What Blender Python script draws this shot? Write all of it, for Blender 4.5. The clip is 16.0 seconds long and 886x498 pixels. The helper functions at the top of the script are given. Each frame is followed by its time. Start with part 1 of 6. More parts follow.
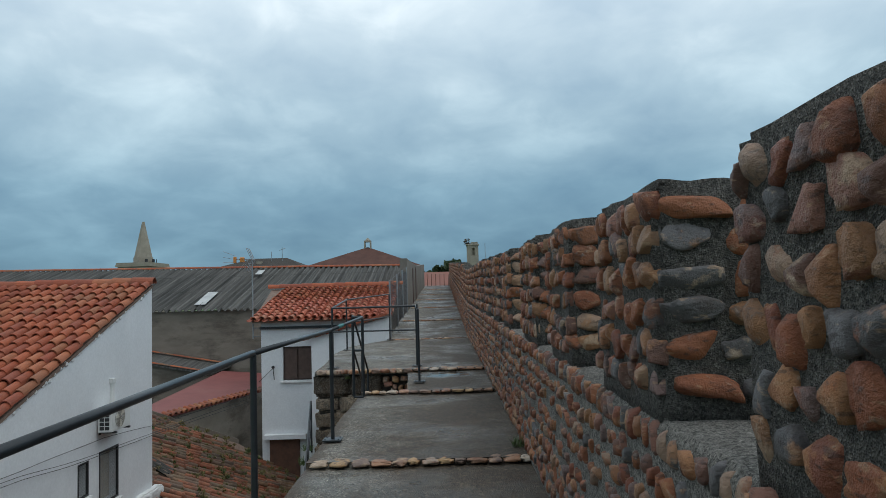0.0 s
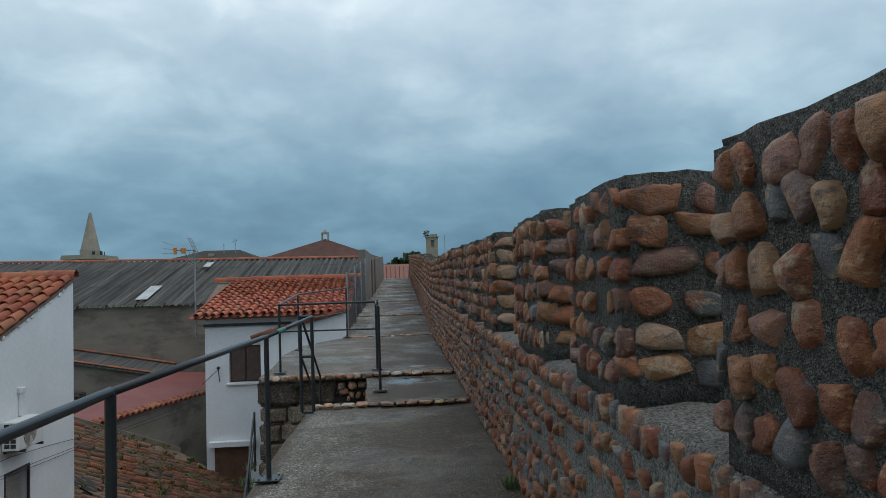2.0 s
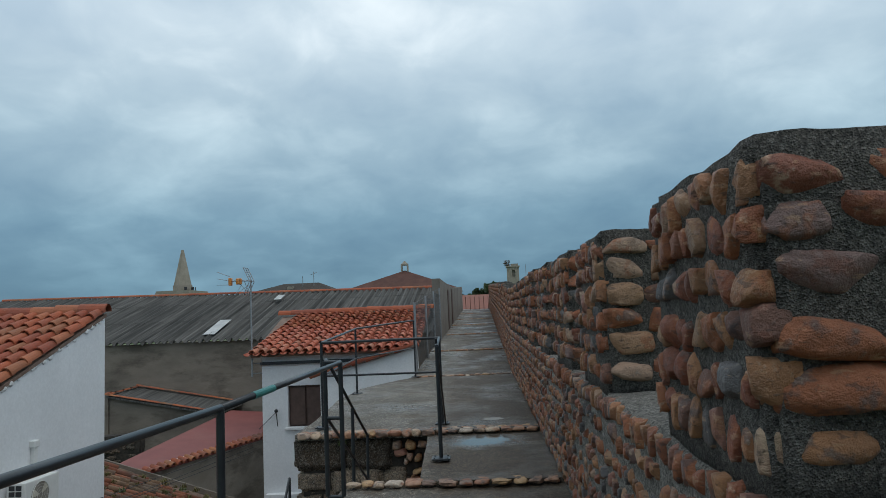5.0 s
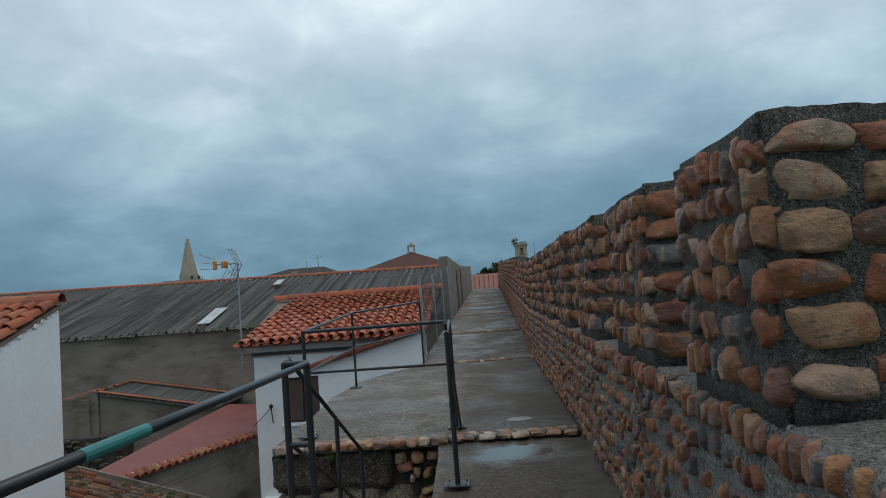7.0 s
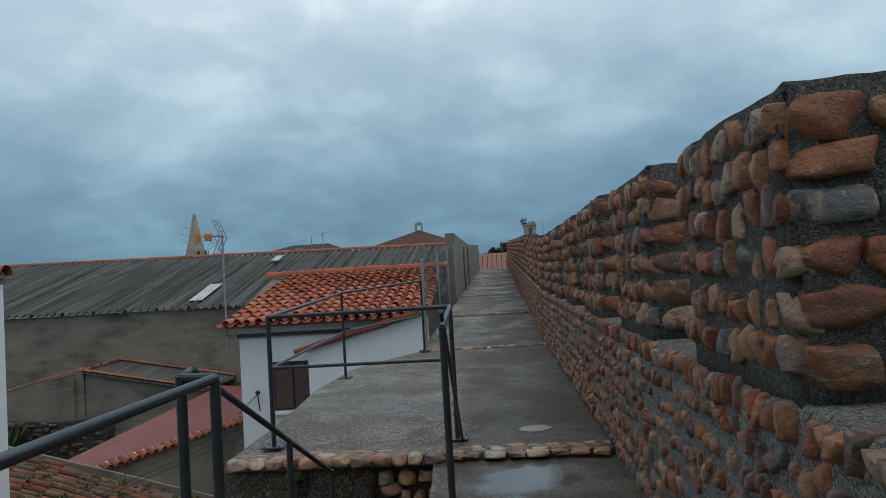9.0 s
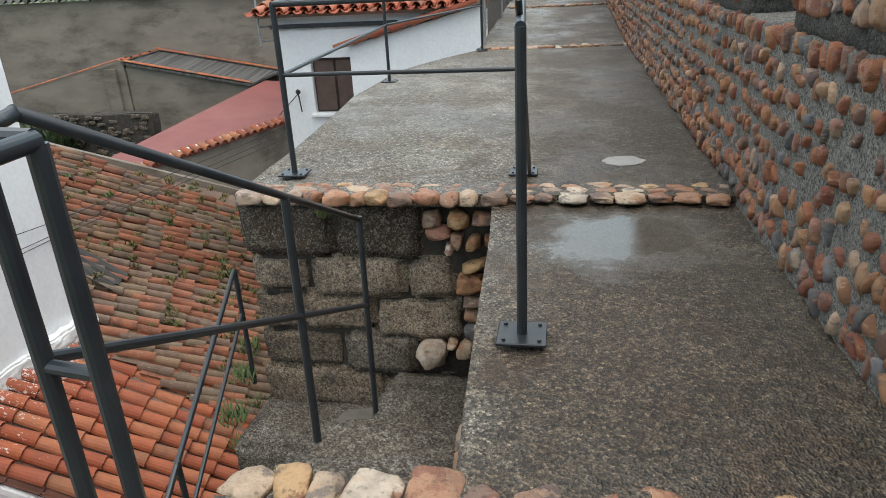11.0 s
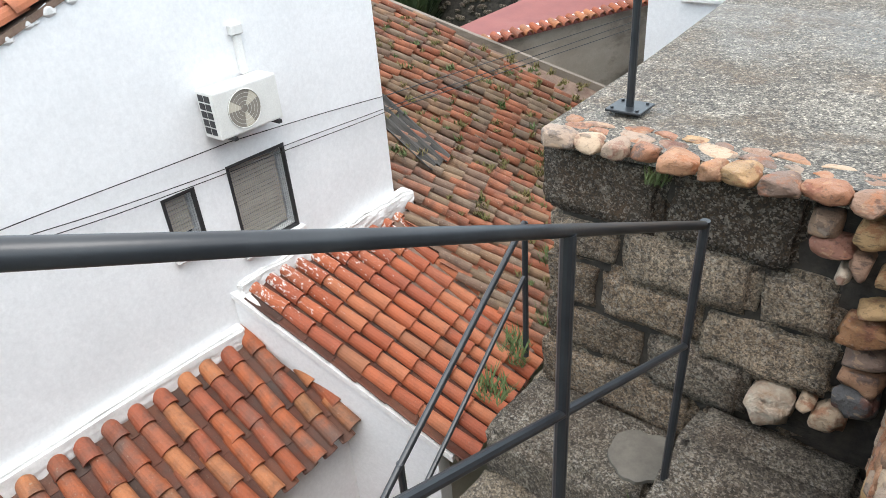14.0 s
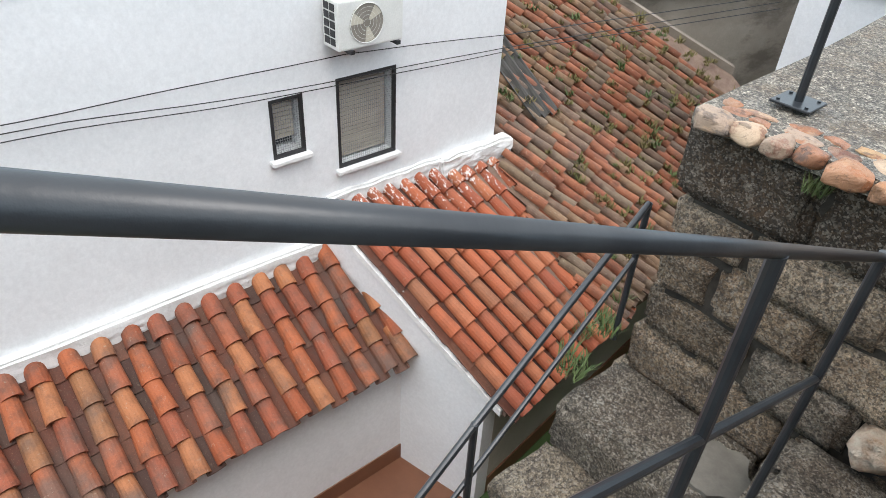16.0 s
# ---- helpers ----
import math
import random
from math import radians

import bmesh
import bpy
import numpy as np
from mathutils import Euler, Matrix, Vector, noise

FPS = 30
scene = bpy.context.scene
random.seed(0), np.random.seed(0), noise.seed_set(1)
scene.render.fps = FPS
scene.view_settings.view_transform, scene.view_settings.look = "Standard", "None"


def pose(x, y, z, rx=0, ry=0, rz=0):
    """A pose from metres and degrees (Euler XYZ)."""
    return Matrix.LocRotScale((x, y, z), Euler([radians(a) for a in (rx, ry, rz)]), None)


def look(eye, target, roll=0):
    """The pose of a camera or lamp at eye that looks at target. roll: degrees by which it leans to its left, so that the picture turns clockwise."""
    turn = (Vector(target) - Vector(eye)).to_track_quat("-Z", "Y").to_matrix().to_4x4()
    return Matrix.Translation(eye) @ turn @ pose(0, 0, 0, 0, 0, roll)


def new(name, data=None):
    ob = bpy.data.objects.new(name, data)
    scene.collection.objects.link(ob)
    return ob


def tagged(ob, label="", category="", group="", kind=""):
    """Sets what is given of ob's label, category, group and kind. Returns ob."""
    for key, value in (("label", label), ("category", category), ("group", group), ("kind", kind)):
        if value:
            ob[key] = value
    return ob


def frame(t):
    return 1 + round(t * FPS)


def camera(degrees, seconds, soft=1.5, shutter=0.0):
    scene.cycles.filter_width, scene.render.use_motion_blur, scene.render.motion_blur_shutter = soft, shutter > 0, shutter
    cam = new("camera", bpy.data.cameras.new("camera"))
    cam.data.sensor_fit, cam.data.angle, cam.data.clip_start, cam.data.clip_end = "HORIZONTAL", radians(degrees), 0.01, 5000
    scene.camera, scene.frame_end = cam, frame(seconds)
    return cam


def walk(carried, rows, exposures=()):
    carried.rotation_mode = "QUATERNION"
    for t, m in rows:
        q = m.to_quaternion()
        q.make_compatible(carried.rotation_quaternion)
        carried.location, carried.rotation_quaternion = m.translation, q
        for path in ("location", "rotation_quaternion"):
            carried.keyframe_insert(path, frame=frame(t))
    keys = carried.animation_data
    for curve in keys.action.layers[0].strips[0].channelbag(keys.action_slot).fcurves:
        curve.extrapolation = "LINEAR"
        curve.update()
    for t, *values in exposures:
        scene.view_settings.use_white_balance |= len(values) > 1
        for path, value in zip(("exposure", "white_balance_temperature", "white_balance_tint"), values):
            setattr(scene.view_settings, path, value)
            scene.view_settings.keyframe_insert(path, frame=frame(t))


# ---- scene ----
cam = camera(66.1, 16.0, soft=0.4)
PATH = [
    (0, (0.316, -1.159, 2.403), (0.323, 0.837, 2.529), -1.7),
    (0.5, (0.242, -0.798, 2.38), (0.281, 1.198, 2.489), 0.2),
    (1, (0.245, -0.494, 2.4), (0.444, 1.495, 2.441), -0.5),
    (1.5, (0.249, -0.172, 2.428), (0.212, 1.822, 2.573), -1.4),
    (2, (0.246, 0.217, 2.423), (0.373, 2.21, 2.523), -1.9),
    (2.5, (0.344, 0.553, 2.409), (0.541, 2.539, 2.537), -2.5),
    (3, (0.38, 0.836, 2.426), (0.332, 2.832, 2.543), -5.2),
    (3.5, (0.379, 1.175, 2.436), (0.514, 3.166, 2.577), -3.8),
    (4, (0.464, 1.501, 2.418), (0.571, 3.492, 2.581), -3.9),
    (4.5, (0.467, 1.876, 2.428), (0.319, 3.867, 2.556), -4.4),
    (4.7, (0.443, 2.031, 2.427), (0.326, 4.017, 2.627), -2.7),
    (6.8, (0.307, 3.833, 2.381), (0.259, 5.825, 2.548), -3.5),
    (7, (0.288, 3.953, 2.397), (0.158, 5.944, 2.543), -4.4),
    (7.5, (0.256, 4.323, 2.389), (0.289, 6.319, 2.513), -3.2),
    (8, (0.351, 4.659, 2.366), (0.619, 6.64, 2.442), -3.7),
    (8.5, (0.341, 4.985, 2.391), (0.121, 6.969, 2.513), -5.7),
    (9, (0.255, 5.288, 2.397), (0.097, 7.279, 2.484), -3.5),
    (9.5, (0.282, 5.681, 2.373), (0.045, 7.666, 2.427), -2.2),
    (10, (0.208, 5.972, 2.343), (-0.232, 7.914, 2.151), -3.2),
    (10.2, (0.169, 6.125, 2.341), (-0.16, 8.062, 1.964), -1.9),
    (12.3, (0.001, 7.19, 2.297), (-0.472, 8.926, 1.424), -4.0),
    (12.5, (-0.026, 7.314, 2.297), (-0.618, 9.019, 1.436), -3.9),
    (13, (-0.134, 7.440, 2.288), (-0.969, 8.998, 1.353), -4.1),
    (13.5, (-0.244, 7.540, 2.286), (-1.019, 9.063, 1.247), -1.1),
    (14, (-0.310, 7.716, 2.260), (-1.441, 9.011, 1.238), -4.7),
    (14.5, (-0.400, 7.753, 2.233), (-1.605, 8.898, 1.121), -2.1),
    (15, (-0.474, 7.700, 2.262), (-1.660, 8.929, 1.220), 2.5),
    (15.5, (-0.509, 7.686, 2.249), (-1.592, 8.976, 1.170), 6.2),
    (16, (-0.546, 7.692, 2.236), (-1.752, 8.783, 1.072), 3.4),
]
walk(cam, [(t, look(eye, target, roll)) for t, eye, target, roll in PATH], [(0.0, 0.08, 6300, 8), (0.5, 0.05, 6200, 8), (1.0, 0.25, 6200, 8), (1.5, -0.1, 6180, 8), (2.0, -0.05, 6200, 8), (2.5, 0.25, 6270, 8), (3.0, -0.05, 6230, 8), (3.5, -0.02, 6200, 8), (4.0, 0.32, 6370, 8), (4.5, -0.02, 6250, 8), (7.0, -0.1, 6270, 8), (7.5, -0.1, 6230, 8), (8.0, 0.5, 6550, 8), (8.5, 0.12, 6350, 8), (9.0, -0.08, 6230, 8), (9.5, 0.3, 6400, 8), (10.0, 0.56, 6580, 9), (10.2, 0.68, 6650, 10), (11.0, 1.2, 6750, 11), (12.3, 2.12, 6780, 12), (12.5, 2.08, 6780, 12), (13.0, 1.78, 6750, 12), (13.5, 1.78, 6700, 12), (14.0, 1.75, 6700, 13), (14.5, 1.5, 6680, 13), (15.0, 1.45, 6680, 13), (15.5, 1.48, 6680, 13), (16.0, 1.6, 6680, 13)])

# ---------------------------------------------------------------- world
world = bpy.data.worlds.new("overcast_sky")
scene.world = world
world.use_nodes = True
wt = world.node_tree
wt.nodes.clear()


def wn(kind, **kw):
    node = wt.nodes.new(kind)
    for k, v in kw.items():
        node.inputs[k].default_value = v
    return node


w_out = wn("ShaderNodeOutputWorld")
w_bg = wn("ShaderNodeBackground", Strength=1.0)
w_co = wn("ShaderNodeTexCoord")
w_sep = wn("ShaderNodeSeparateXYZ")
wt.links.new(w_co.outputs["Generated"], w_sep.inputs[0])
# cloud sheet: directions laid out on a flat ceiling of cloud
w_add = wn("ShaderNodeMath")
w_add.operation = "ADD"
w_add.inputs[1].default_value = 0.38
wt.links.new(w_sep.outputs["Z"], w_add.inputs[0])
w_max = wn("ShaderNodeMath")
w_max.operation = "MAXIMUM"
w_max.inputs[1].default_value = 0.08
wt.links.new(w_add.outputs[0], w_max.inputs[0])
w_dx = wn("ShaderNodeMath")
w_dx.operation = "DIVIDE"
w_dy = wn("ShaderNodeMath")
w_dy.operation = "DIVIDE"
wt.links.new(w_sep.outputs["X"], w_dx.inputs[0])
wt.links.new(w_max.outputs[0], w_dx.inputs[1])
wt.links.new(w_sep.outputs["Y"], w_dy.inputs[0])
wt.links.new(w_max.outputs[0], w_dy.inputs[1])
w_vec = wn("ShaderNodeCombineXYZ")
wt.links.new(w_dx.outputs[0], w_vec.inputs[0])
wt.links.new(w_dy.outputs[0], w_vec.inputs[1])
w_n1 = wn("ShaderNodeTexNoise", Scale=1.7, Detail=5.0, Roughness=0.48, Distortion=0.25)
w_n2 = wn("ShaderNodeTexNoise", Scale=5.5, Detail=5.0, Roughness=0.55, Distortion=0.4)
wt.links.new(w_vec.outputs[0], w_n1.inputs["Vector"])
wt.links.new(w_vec.outputs[0], w_n2.inputs["Vector"])
w_mixn = wn("ShaderNodeMix")
w_mixn.inputs["Factor"].default_value = 0.27
wt.links.new(w_n1.outputs["Fac"], w_mixn.inputs["A"])
wt.links.new(w_n2.outputs["Fac"], w_mixn.inputs["B"])
# height gradient of an overcast sky: blue-grey haze low down, pale above
w_grad = wn("ShaderNodeValToRGB")
e = w_grad.color_ramp.elements
e[0].position, e[0].color = 0.0, (0.095, 0.190, 0.270, 1)
e[1].position, e[1].color = 1.0, (0.80, 0.86, 0.90, 1)
for p, c in ((0.06, (0.115, 0.225, 0.315, 1)), (0.15, (0.20, 0.33, 0.42, 1)), (0.27, (0.40, 0.53, 0.61, 1)), (0.40, (0.66, 0.76, 0.82, 1))):
    el = e.new(p)
    el.color = c
wt.links.new(w_sep.outputs["Z"], w_grad.inputs[0])
w_cl = wn("ShaderNodeValToRGB")
e = w_cl.color_ramp.elements
e[0].position, e[0].color = 0.38, (0.76, 0.81, 0.86, 1)
e[1].position, e[1].color = 0.66, (1.6, 1.46, 1.36, 1)
el = e.new(0.5)
el.color = (1.0, 1.0, 1.0, 1)
wt.links.new(w_mixn.outputs["Result"], w_cl.inputs[0])
w_mul = wn("ShaderNodeMix")
w_mul.data_type, w_mul.blend_type = "RGBA", "MULTIPLY"
w_mul.inputs["Factor"].default_value = 1.0
wt.links.new(w_grad.outputs[0], w_mul.inputs["A"])
wt.links.new(w_cl.outputs[0], w_mul.inputs["B"])
# a thin share of clear-sky light behind the cloud
w_sky = wn("ShaderNodeTexSky")
w_sky.sky_type = "NISHITA"
w_sky.sun_disc = False
w_sky.sun_elevation, w_sky.sun_rotation = radians(64), radians(124)
w_scale = wn("ShaderNodeMix")
w_scale.data_type, w_scale.blend_type = "RGBA", "ADD"
w_scale.inputs["Factor"].default_value = 0.01
wt.links.new(w_mul.outputs["Result"], w_scale.inputs["A"])
wt.links.new(w_sky.outputs[0], w_scale.inputs["B"])
wt.links.new(w_scale.outputs["Result"], w_bg.inputs["Color"])
wt.links.new(w_bg.outputs[0], w_out.inputs[0])

sun_data = bpy.data.lights.new("sun", "SUN")
sun_data.energy, sun_data.angle, sun_data.color = 0.5, radians(25), (1.0, 0.97, 0.93)
sun = new("sun", sun_data)
sun.matrix_world = look((12, -8, 30), (0, 0, 0))

# ---------------------------------------------------------------- materials


class Mat:
    """A node material with a principled shader, built step by step."""

    def __init__(self, name, rough=0.8, metal=0.0):
        self.m = bpy.data.materials.new(name)
        self.m.use_nodes = True
        self.t = self.m.node_tree
        self.b = self.t.nodes["Principled BSDF"]
        self.b.inputs["Roughness"].default_value = rough
        self.b.inputs["Metallic"].default_value = metal
        self.co = self.n("ShaderNodeTexCoord").outputs["Object"]
        self.geo = self.n("ShaderNodeNewGeometry")

    def n(self, kind, **kw):
        node = self.t.nodes.new(kind)
        for k, v in kw.items():
            node.inputs[k].default_value = v
        return node

    def link(self, a, b):
        self.t.links.new(a, b)

    def noise(self, scale, detail=4.0, rough=0.6, vec=None, stretch=None):
        node = self.n("ShaderNodeTexNoise", Scale=scale, Detail=detail, Roughness=rough)
        src = vec or self.geo.outputs["Position"]
        if stretch:
            mp = self.n("ShaderNodeMapping")
            mp.inputs["Scale"].default_value = stretch
            self.link(src, mp.inputs["Vector"])
            src = mp.outputs[0]
        self.link(src, node.inputs["Vector"])
        return node.outputs["Fac"]

    def ramp(self, fac, stops, constant=False):
        node = self.n("ShaderNodeValToRGB")
        el = node.color_ramp.elements
        if constant:
            node.color_ramp.interpolation = "CONSTANT"
        while len(el) < len(stops):
            el.new(0.5)
        for q, (p, c) in zip(el, stops):
            q.position, q.color = p, (*c, 1) if len(c) == 3 else c
        self.link(fac, node.inputs[0])
        return node.outputs["Color"]

    def mix(self, fac, a, b, mode="MIX"):
        node = self.n("ShaderNodeMix")
        node.data_type, node.blend_type = "RGBA", mode
        for name, v in (("Factor", fac), ("A", a), ("B", b)):
            if isinstance(v, (int, float)):
                node.inputs[name].default_value = v
            elif isinstance(v, tuple):
                node.inputs[name].default_value = (*v, 1)
            else:
                self.link(v, node.inputs[name])
        return node.outputs["Result"]

    def val(self, fac, lo, hi, a=0.0, b=1.0):
        node = self.n("ShaderNodeMapRange")
        for name, v in (("From Min", lo), ("From Max", hi), ("To Min", a), ("To Max", b)):
            node.inputs[name].default_value = v
        self.link(fac, node.inputs["Value"])
        return node.outputs[0]

    def color(self, v):
        if isinstance(v, tuple):
            self.b.inputs["Base Color"].default_value = (*v, 1)
        else:
            self.link(v, self.b.inputs["Base Color"])
        return self

    def rough(self, v):
        self.link(v, self.b.inputs["Roughness"])
        return self

    def bump(self, h, strength=0.4, dist=0.01):
        node = self.n("ShaderNodeBump", Strength=strength, Distance=dist)
        self.link(h, node.inputs["Height"])
        self.link(node.outputs[0], self.b.inputs["Normal"])
        return self


def pick(m, island):
    """A number that differs from piece to piece."""
    return m.geo.outputs["Random Per Island"] if island else m.n("ShaderNodeObjectInfo").outputs["Random"]


def mat_cobble(name, island, palette):
    """Split river stone: a main colour, a second one in sharp patches, rusty veins, pits and pale crust."""
    m = Mat(name, 0.55)
    r = pick(m, island)
    base = m.ramp(r, palette, True)
    hop = m.n("ShaderNodeTexWhiteNoise")
    hop.noise_dimensions = "1D"
    m.link(r, hop.inputs["W"])
    second = m.ramp(hop.outputs["Value"], [(0.0, (0.30, 0.10, 0.04)), (0.2, (0.10, 0.085, 0.08)), (0.36, (0.42, 0.20, 0.09)), (0.55, (0.19, 0.06, 0.035)), (0.7, (0.50, 0.36, 0.24)), (0.82, (0.055, 0.05, 0.055)), (0.92, (0.36, 0.13, 0.05))], True)
    n1, n2 = m.noise(13.0, 5.0, 0.62), m.noise(60.0, 4.0, 0.75)
    n4, n5 = m.noise(5.0, 5.0, 0.7), m.noise(26.0, 5.0, 0.7)
    c = m.mix(m.val(n1, 0.52, 0.60, 0.0, 0.7), base, second)
    c = m.mix(m.val(n4, 0.48, 0.64, 0.0, 0.6), c, m.mix(0.65, c, (0.05, 0.032, 0.024)))
    vein = m.noise(17.0, 3.0, 0.5, stretch=(1.0, 1.0, 3.2))
    c = m.mix(m.val(vein, 0.62, 0.66, 0.0, 0.6), c, m.mix(0.6, c, (0.52, 0.33, 0.19)))
    c = m.mix(m.val(vein, 0.33, 0.38, 0.75, 0.0), c, m.mix(0.75, c, (0.035, 0.022, 0.018)))
    c = m.mix(m.val(n5, 0.60, 0.67, 0.0, 0.5), c, m.mix(0.6, c, (0.50, 0.42, 0.34)))
    c = m.mix(m.val(n2, 0.56, 0.68, 0.0, 0.7), c, m.mix(0.7, c, (0.03, 0.024, 0.02)))
    m.color(c).rough(m.val(n1, 0.3, 0.7, 0.38, 0.75))
    h = m.mix(0.45, n2, n5)
    return m.bump(h, 1.0, 0.02).m


PALETTE = [(0.0, (0.295, 0.099, 0.039)), (0.12, (0.208, 0.063, 0.031)), (0.23, (0.324, 0.153, 0.068)), (0.33, (0.157, 0.074, 0.051)), (0.42, (0.286, 0.129, 0.088)),
           (0.49, (0.105, 0.098, 0.096)), (0.57, (0.335, 0.190, 0.105)), (0.62, (0.252, 0.079, 0.033)), (0.71, (0.312, 0.133, 0.057)), (0.80, (0.345, 0.222, 0.150)), (0.84, (0.201, 0.125, 0.109)), (0.90, (0.295, 0.104, 0.041)), (0.96, (0.154, 0.144, 0.143))]
CAP_PALETTE = [(0.0, (0.37, 0.19, 0.105)), (0.13, (0.28, 0.165, 0.11)), (0.26, (0.48, 0.35, 0.24)), (0.38, (0.34, 0.155, 0.085)), (0.5, (0.36, 0.26, 0.19)),
               (0.6, (0.21, 0.135, 0.10)), (0.7, (0.55, 0.45, 0.35)), (0.8, (0.38, 0.20, 0.115)), (0.9, (0.47, 0.29, 0.14))]
M_COBBLE = mat_cobble("river_cobble", False, PALETTE)
M_COBBLE_I = mat_cobble("river_cobble_far", True, PALETTE)
M_CAP = mat_cobble("cap_cobble", False, CAP_PALETTE)
M_CAP_I = mat_cobble("cap_cobble_far", True, CAP_PALETTE)


def mat_mortar(name, dark, light):
    m = Mat(name, 0.92)
    n1, n2, n3 = m.noise(2.2, 5.0), m.noise(55.0, 5.0, 0.85), m.noise(9.0, 5.0, 0.7)
    c = m.ramp(n2, [(0.34, dark), (0.52, light), (0.68, (light[0] * 1.8, light[1] * 1.8, light[2] * 1.8))])
    c = m.mix(m.val(n1, 0.4, 0.7, 0.0, 0.5), c, m.mix(0.6, c, (0.28, 0.275, 0.255)))
    c = m.mix(m.val(n3, 0.48, 0.62, 0.0, 0.55), c, m.mix(0.7, c, dark))
    for scale, low, high in ((110.0, 0.022, 0.30), (210.0, 0.02, 0.36)):
        cell = m.n("ShaderNodeTexVoronoi", Scale=scale)
        m.link(m.geo.outputs["Position"], cell.inputs["Vector"])
        grit = m.n("ShaderNodeSeparateColor")
        m.link(cell.outputs["Color"], grit.inputs[0])
        c = m.mix(m.val(grit.outputs[0], 0.84, 0.95, 0.0, 0.38), c, (high, high * 0.95, high * 0.86))
        c = m.mix(m.val(grit.outputs[1], 0.62, 0.9, 0.0, 0.6), c, (low, low * 0.92, low * 0.82))
    m.color(c)
    return m.bump(m.mix(0.5, n2, cell.outputs["Distance"]), 1.0, 0.03).m


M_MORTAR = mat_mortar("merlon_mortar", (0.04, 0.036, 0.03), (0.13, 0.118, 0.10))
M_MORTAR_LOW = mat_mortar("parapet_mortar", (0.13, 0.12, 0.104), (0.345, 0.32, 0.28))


def mat_slab():
    m = Mat("wet_concrete", 0.5)
    n1, n2, n3 = m.noise(0.75, 5.0, 0.6), m.noise(48.0, 4.0, 0.85), m.noise(5.5, 5.0, 0.65)
    c = m.ramp(n2, [(0.3, (0.035, 0.033, 0.030)), (0.48, (0.095, 0.09, 0.083)), (0.62, (0.19, 0.18, 0.165)), (0.72, (0.34, 0.325, 0.30))])
    c = m.mix(m.val(n3, 0.42, 0.7, 0.0, 0.6), c, (0.075, 0.064, 0.052))
    c = m.mix(m.val(n1, 0.47, 0.62, 0.0, 0.62), c, (0.068, 0.049, 0.034))
    n4, n5 = m.noise(115.0, 3.0, 0.8), m.noise(2.6, 6.0, 0.7)
    cell = m.n("ShaderNodeTexVoronoi", Scale=118.0)
    m.link(m.geo.outputs["Position"], cell.inputs["Vector"])
    grit = m.n("ShaderNodeSeparateColor")
    m.link(cell.outputs["Color"], grit.inputs[0])
    c = m.mix(m.val(n4, 0.50, 0.66, 0.0, 0.6), c, (0.30, 0.285, 0.26))
    n6 = m.noise(0.9, 6.0, 0.7)
    c = m.mix(m.val(n6, 0.50, 0.60, 0.0, 0.45), c, (0.36, 0.35, 0.33))
    c = m.mix(m.val(grit.outputs[0], 0.66, 0.9, 0.0, 0.6), c, (0.36, 0.335, 0.295))
    c = m.mix(m.val(grit.outputs[1], 0.5, 0.8, 0.0, 0.8), c, (0.016, 0.014, 0.012))
    c = m.mix(m.val(n5, 0.50, 0.62, 0.0, 0.65), c, (0.085, 0.057, 0.034))
    n7 = m.noise(19.0, 6.0, 0.85)
    c = m.mix(m.val(n7, 0.53, 0.64, 0.0, 0.5), c, (0.37, 0.35, 0.315))
    c = m.mix(m.val(n7, 0.36, 0.46, 0.65, 0.0), c, (0.035, 0.03, 0.024))
    # exposed gravel: each pebble a tone of its own
    for scale, spread in ((80.0, ((0.0, 0.42), (0.45, 0.8), (0.75, 1.15), (0.92, 1.75))), (160.0, ((0.0, 0.5), (0.5, 0.9), (0.85, 1.6)))):
        pebble = m.n("ShaderNodeTexVoronoi", Scale=scale)
        m.link(m.geo.outputs["Position"], pebble.inputs["Vector"])
        tone = m.n("ShaderNodeSeparateColor")
        m.link(pebble.outputs["Color"], tone.inputs[0])
        c = m.mix(0.72, c, m.mix(1.0, c, m.ramp(tone.outputs[0], [(p, (v, v, v * 0.985)) for p, v in spread]), "MULTIPLY"))
    at = m.n("ShaderNodeSeparateXYZ")
    m.link(m.geo.outputs["Position"], at.inputs[0])
    strip = m.n("ShaderNodeMath")
    strip.operation = "MULTIPLY_ADD"
    m.link(n5, strip.inputs[0])
    strip.inputs[1].default_value = 1.5
    m.link(at.outputs[0], strip.inputs[2])
    c = m.mix(m.val(strip.outputs[0], 0.2, 0.75), m.mix(1.0, c, (1.42, 1.43, 1.43), "MULTIPLY"), m.mix(1.0, c, (0.71, 0.59, 0.475), "MULTIPLY"))
    # earth and dead moss along the worn town-side edge of the narrow walk
    rim = m.n("ShaderNodeMath")
    rim.operation = "MULTIPLY_ADD"
    m.link(m.noise(7.0, 5.0, 0.7), rim.inputs[0])
    rim.inputs[1].default_value = 0.34
    m.link(at.outputs[0], rim.inputs[2])
    narrow = m.n("ShaderNodeMath")
    narrow.operation = "MULTIPLY"
    m.link(m.val(rim.outputs[0], -0.60, -0.52, 0.85, 0.0), narrow.inputs[0])
    m.link(m.val(at.outputs[1], 7.84, 7.9, 1.0, 0.0), narrow.inputs[1])
    c = m.mix(narrow.outputs[0], c, (0.075, 0.05, 0.03))
    # rain standing in a dip of the bay
    away = m.n("ShaderNodeVectorMath")
    away.operation = "DISTANCE"
    away.inputs[1].default_value = (0.38, 9.66, 1.11)
    m.link(m.geo.outputs["Position"], away.inputs[0])
    edge = m.n("ShaderNodeMath")
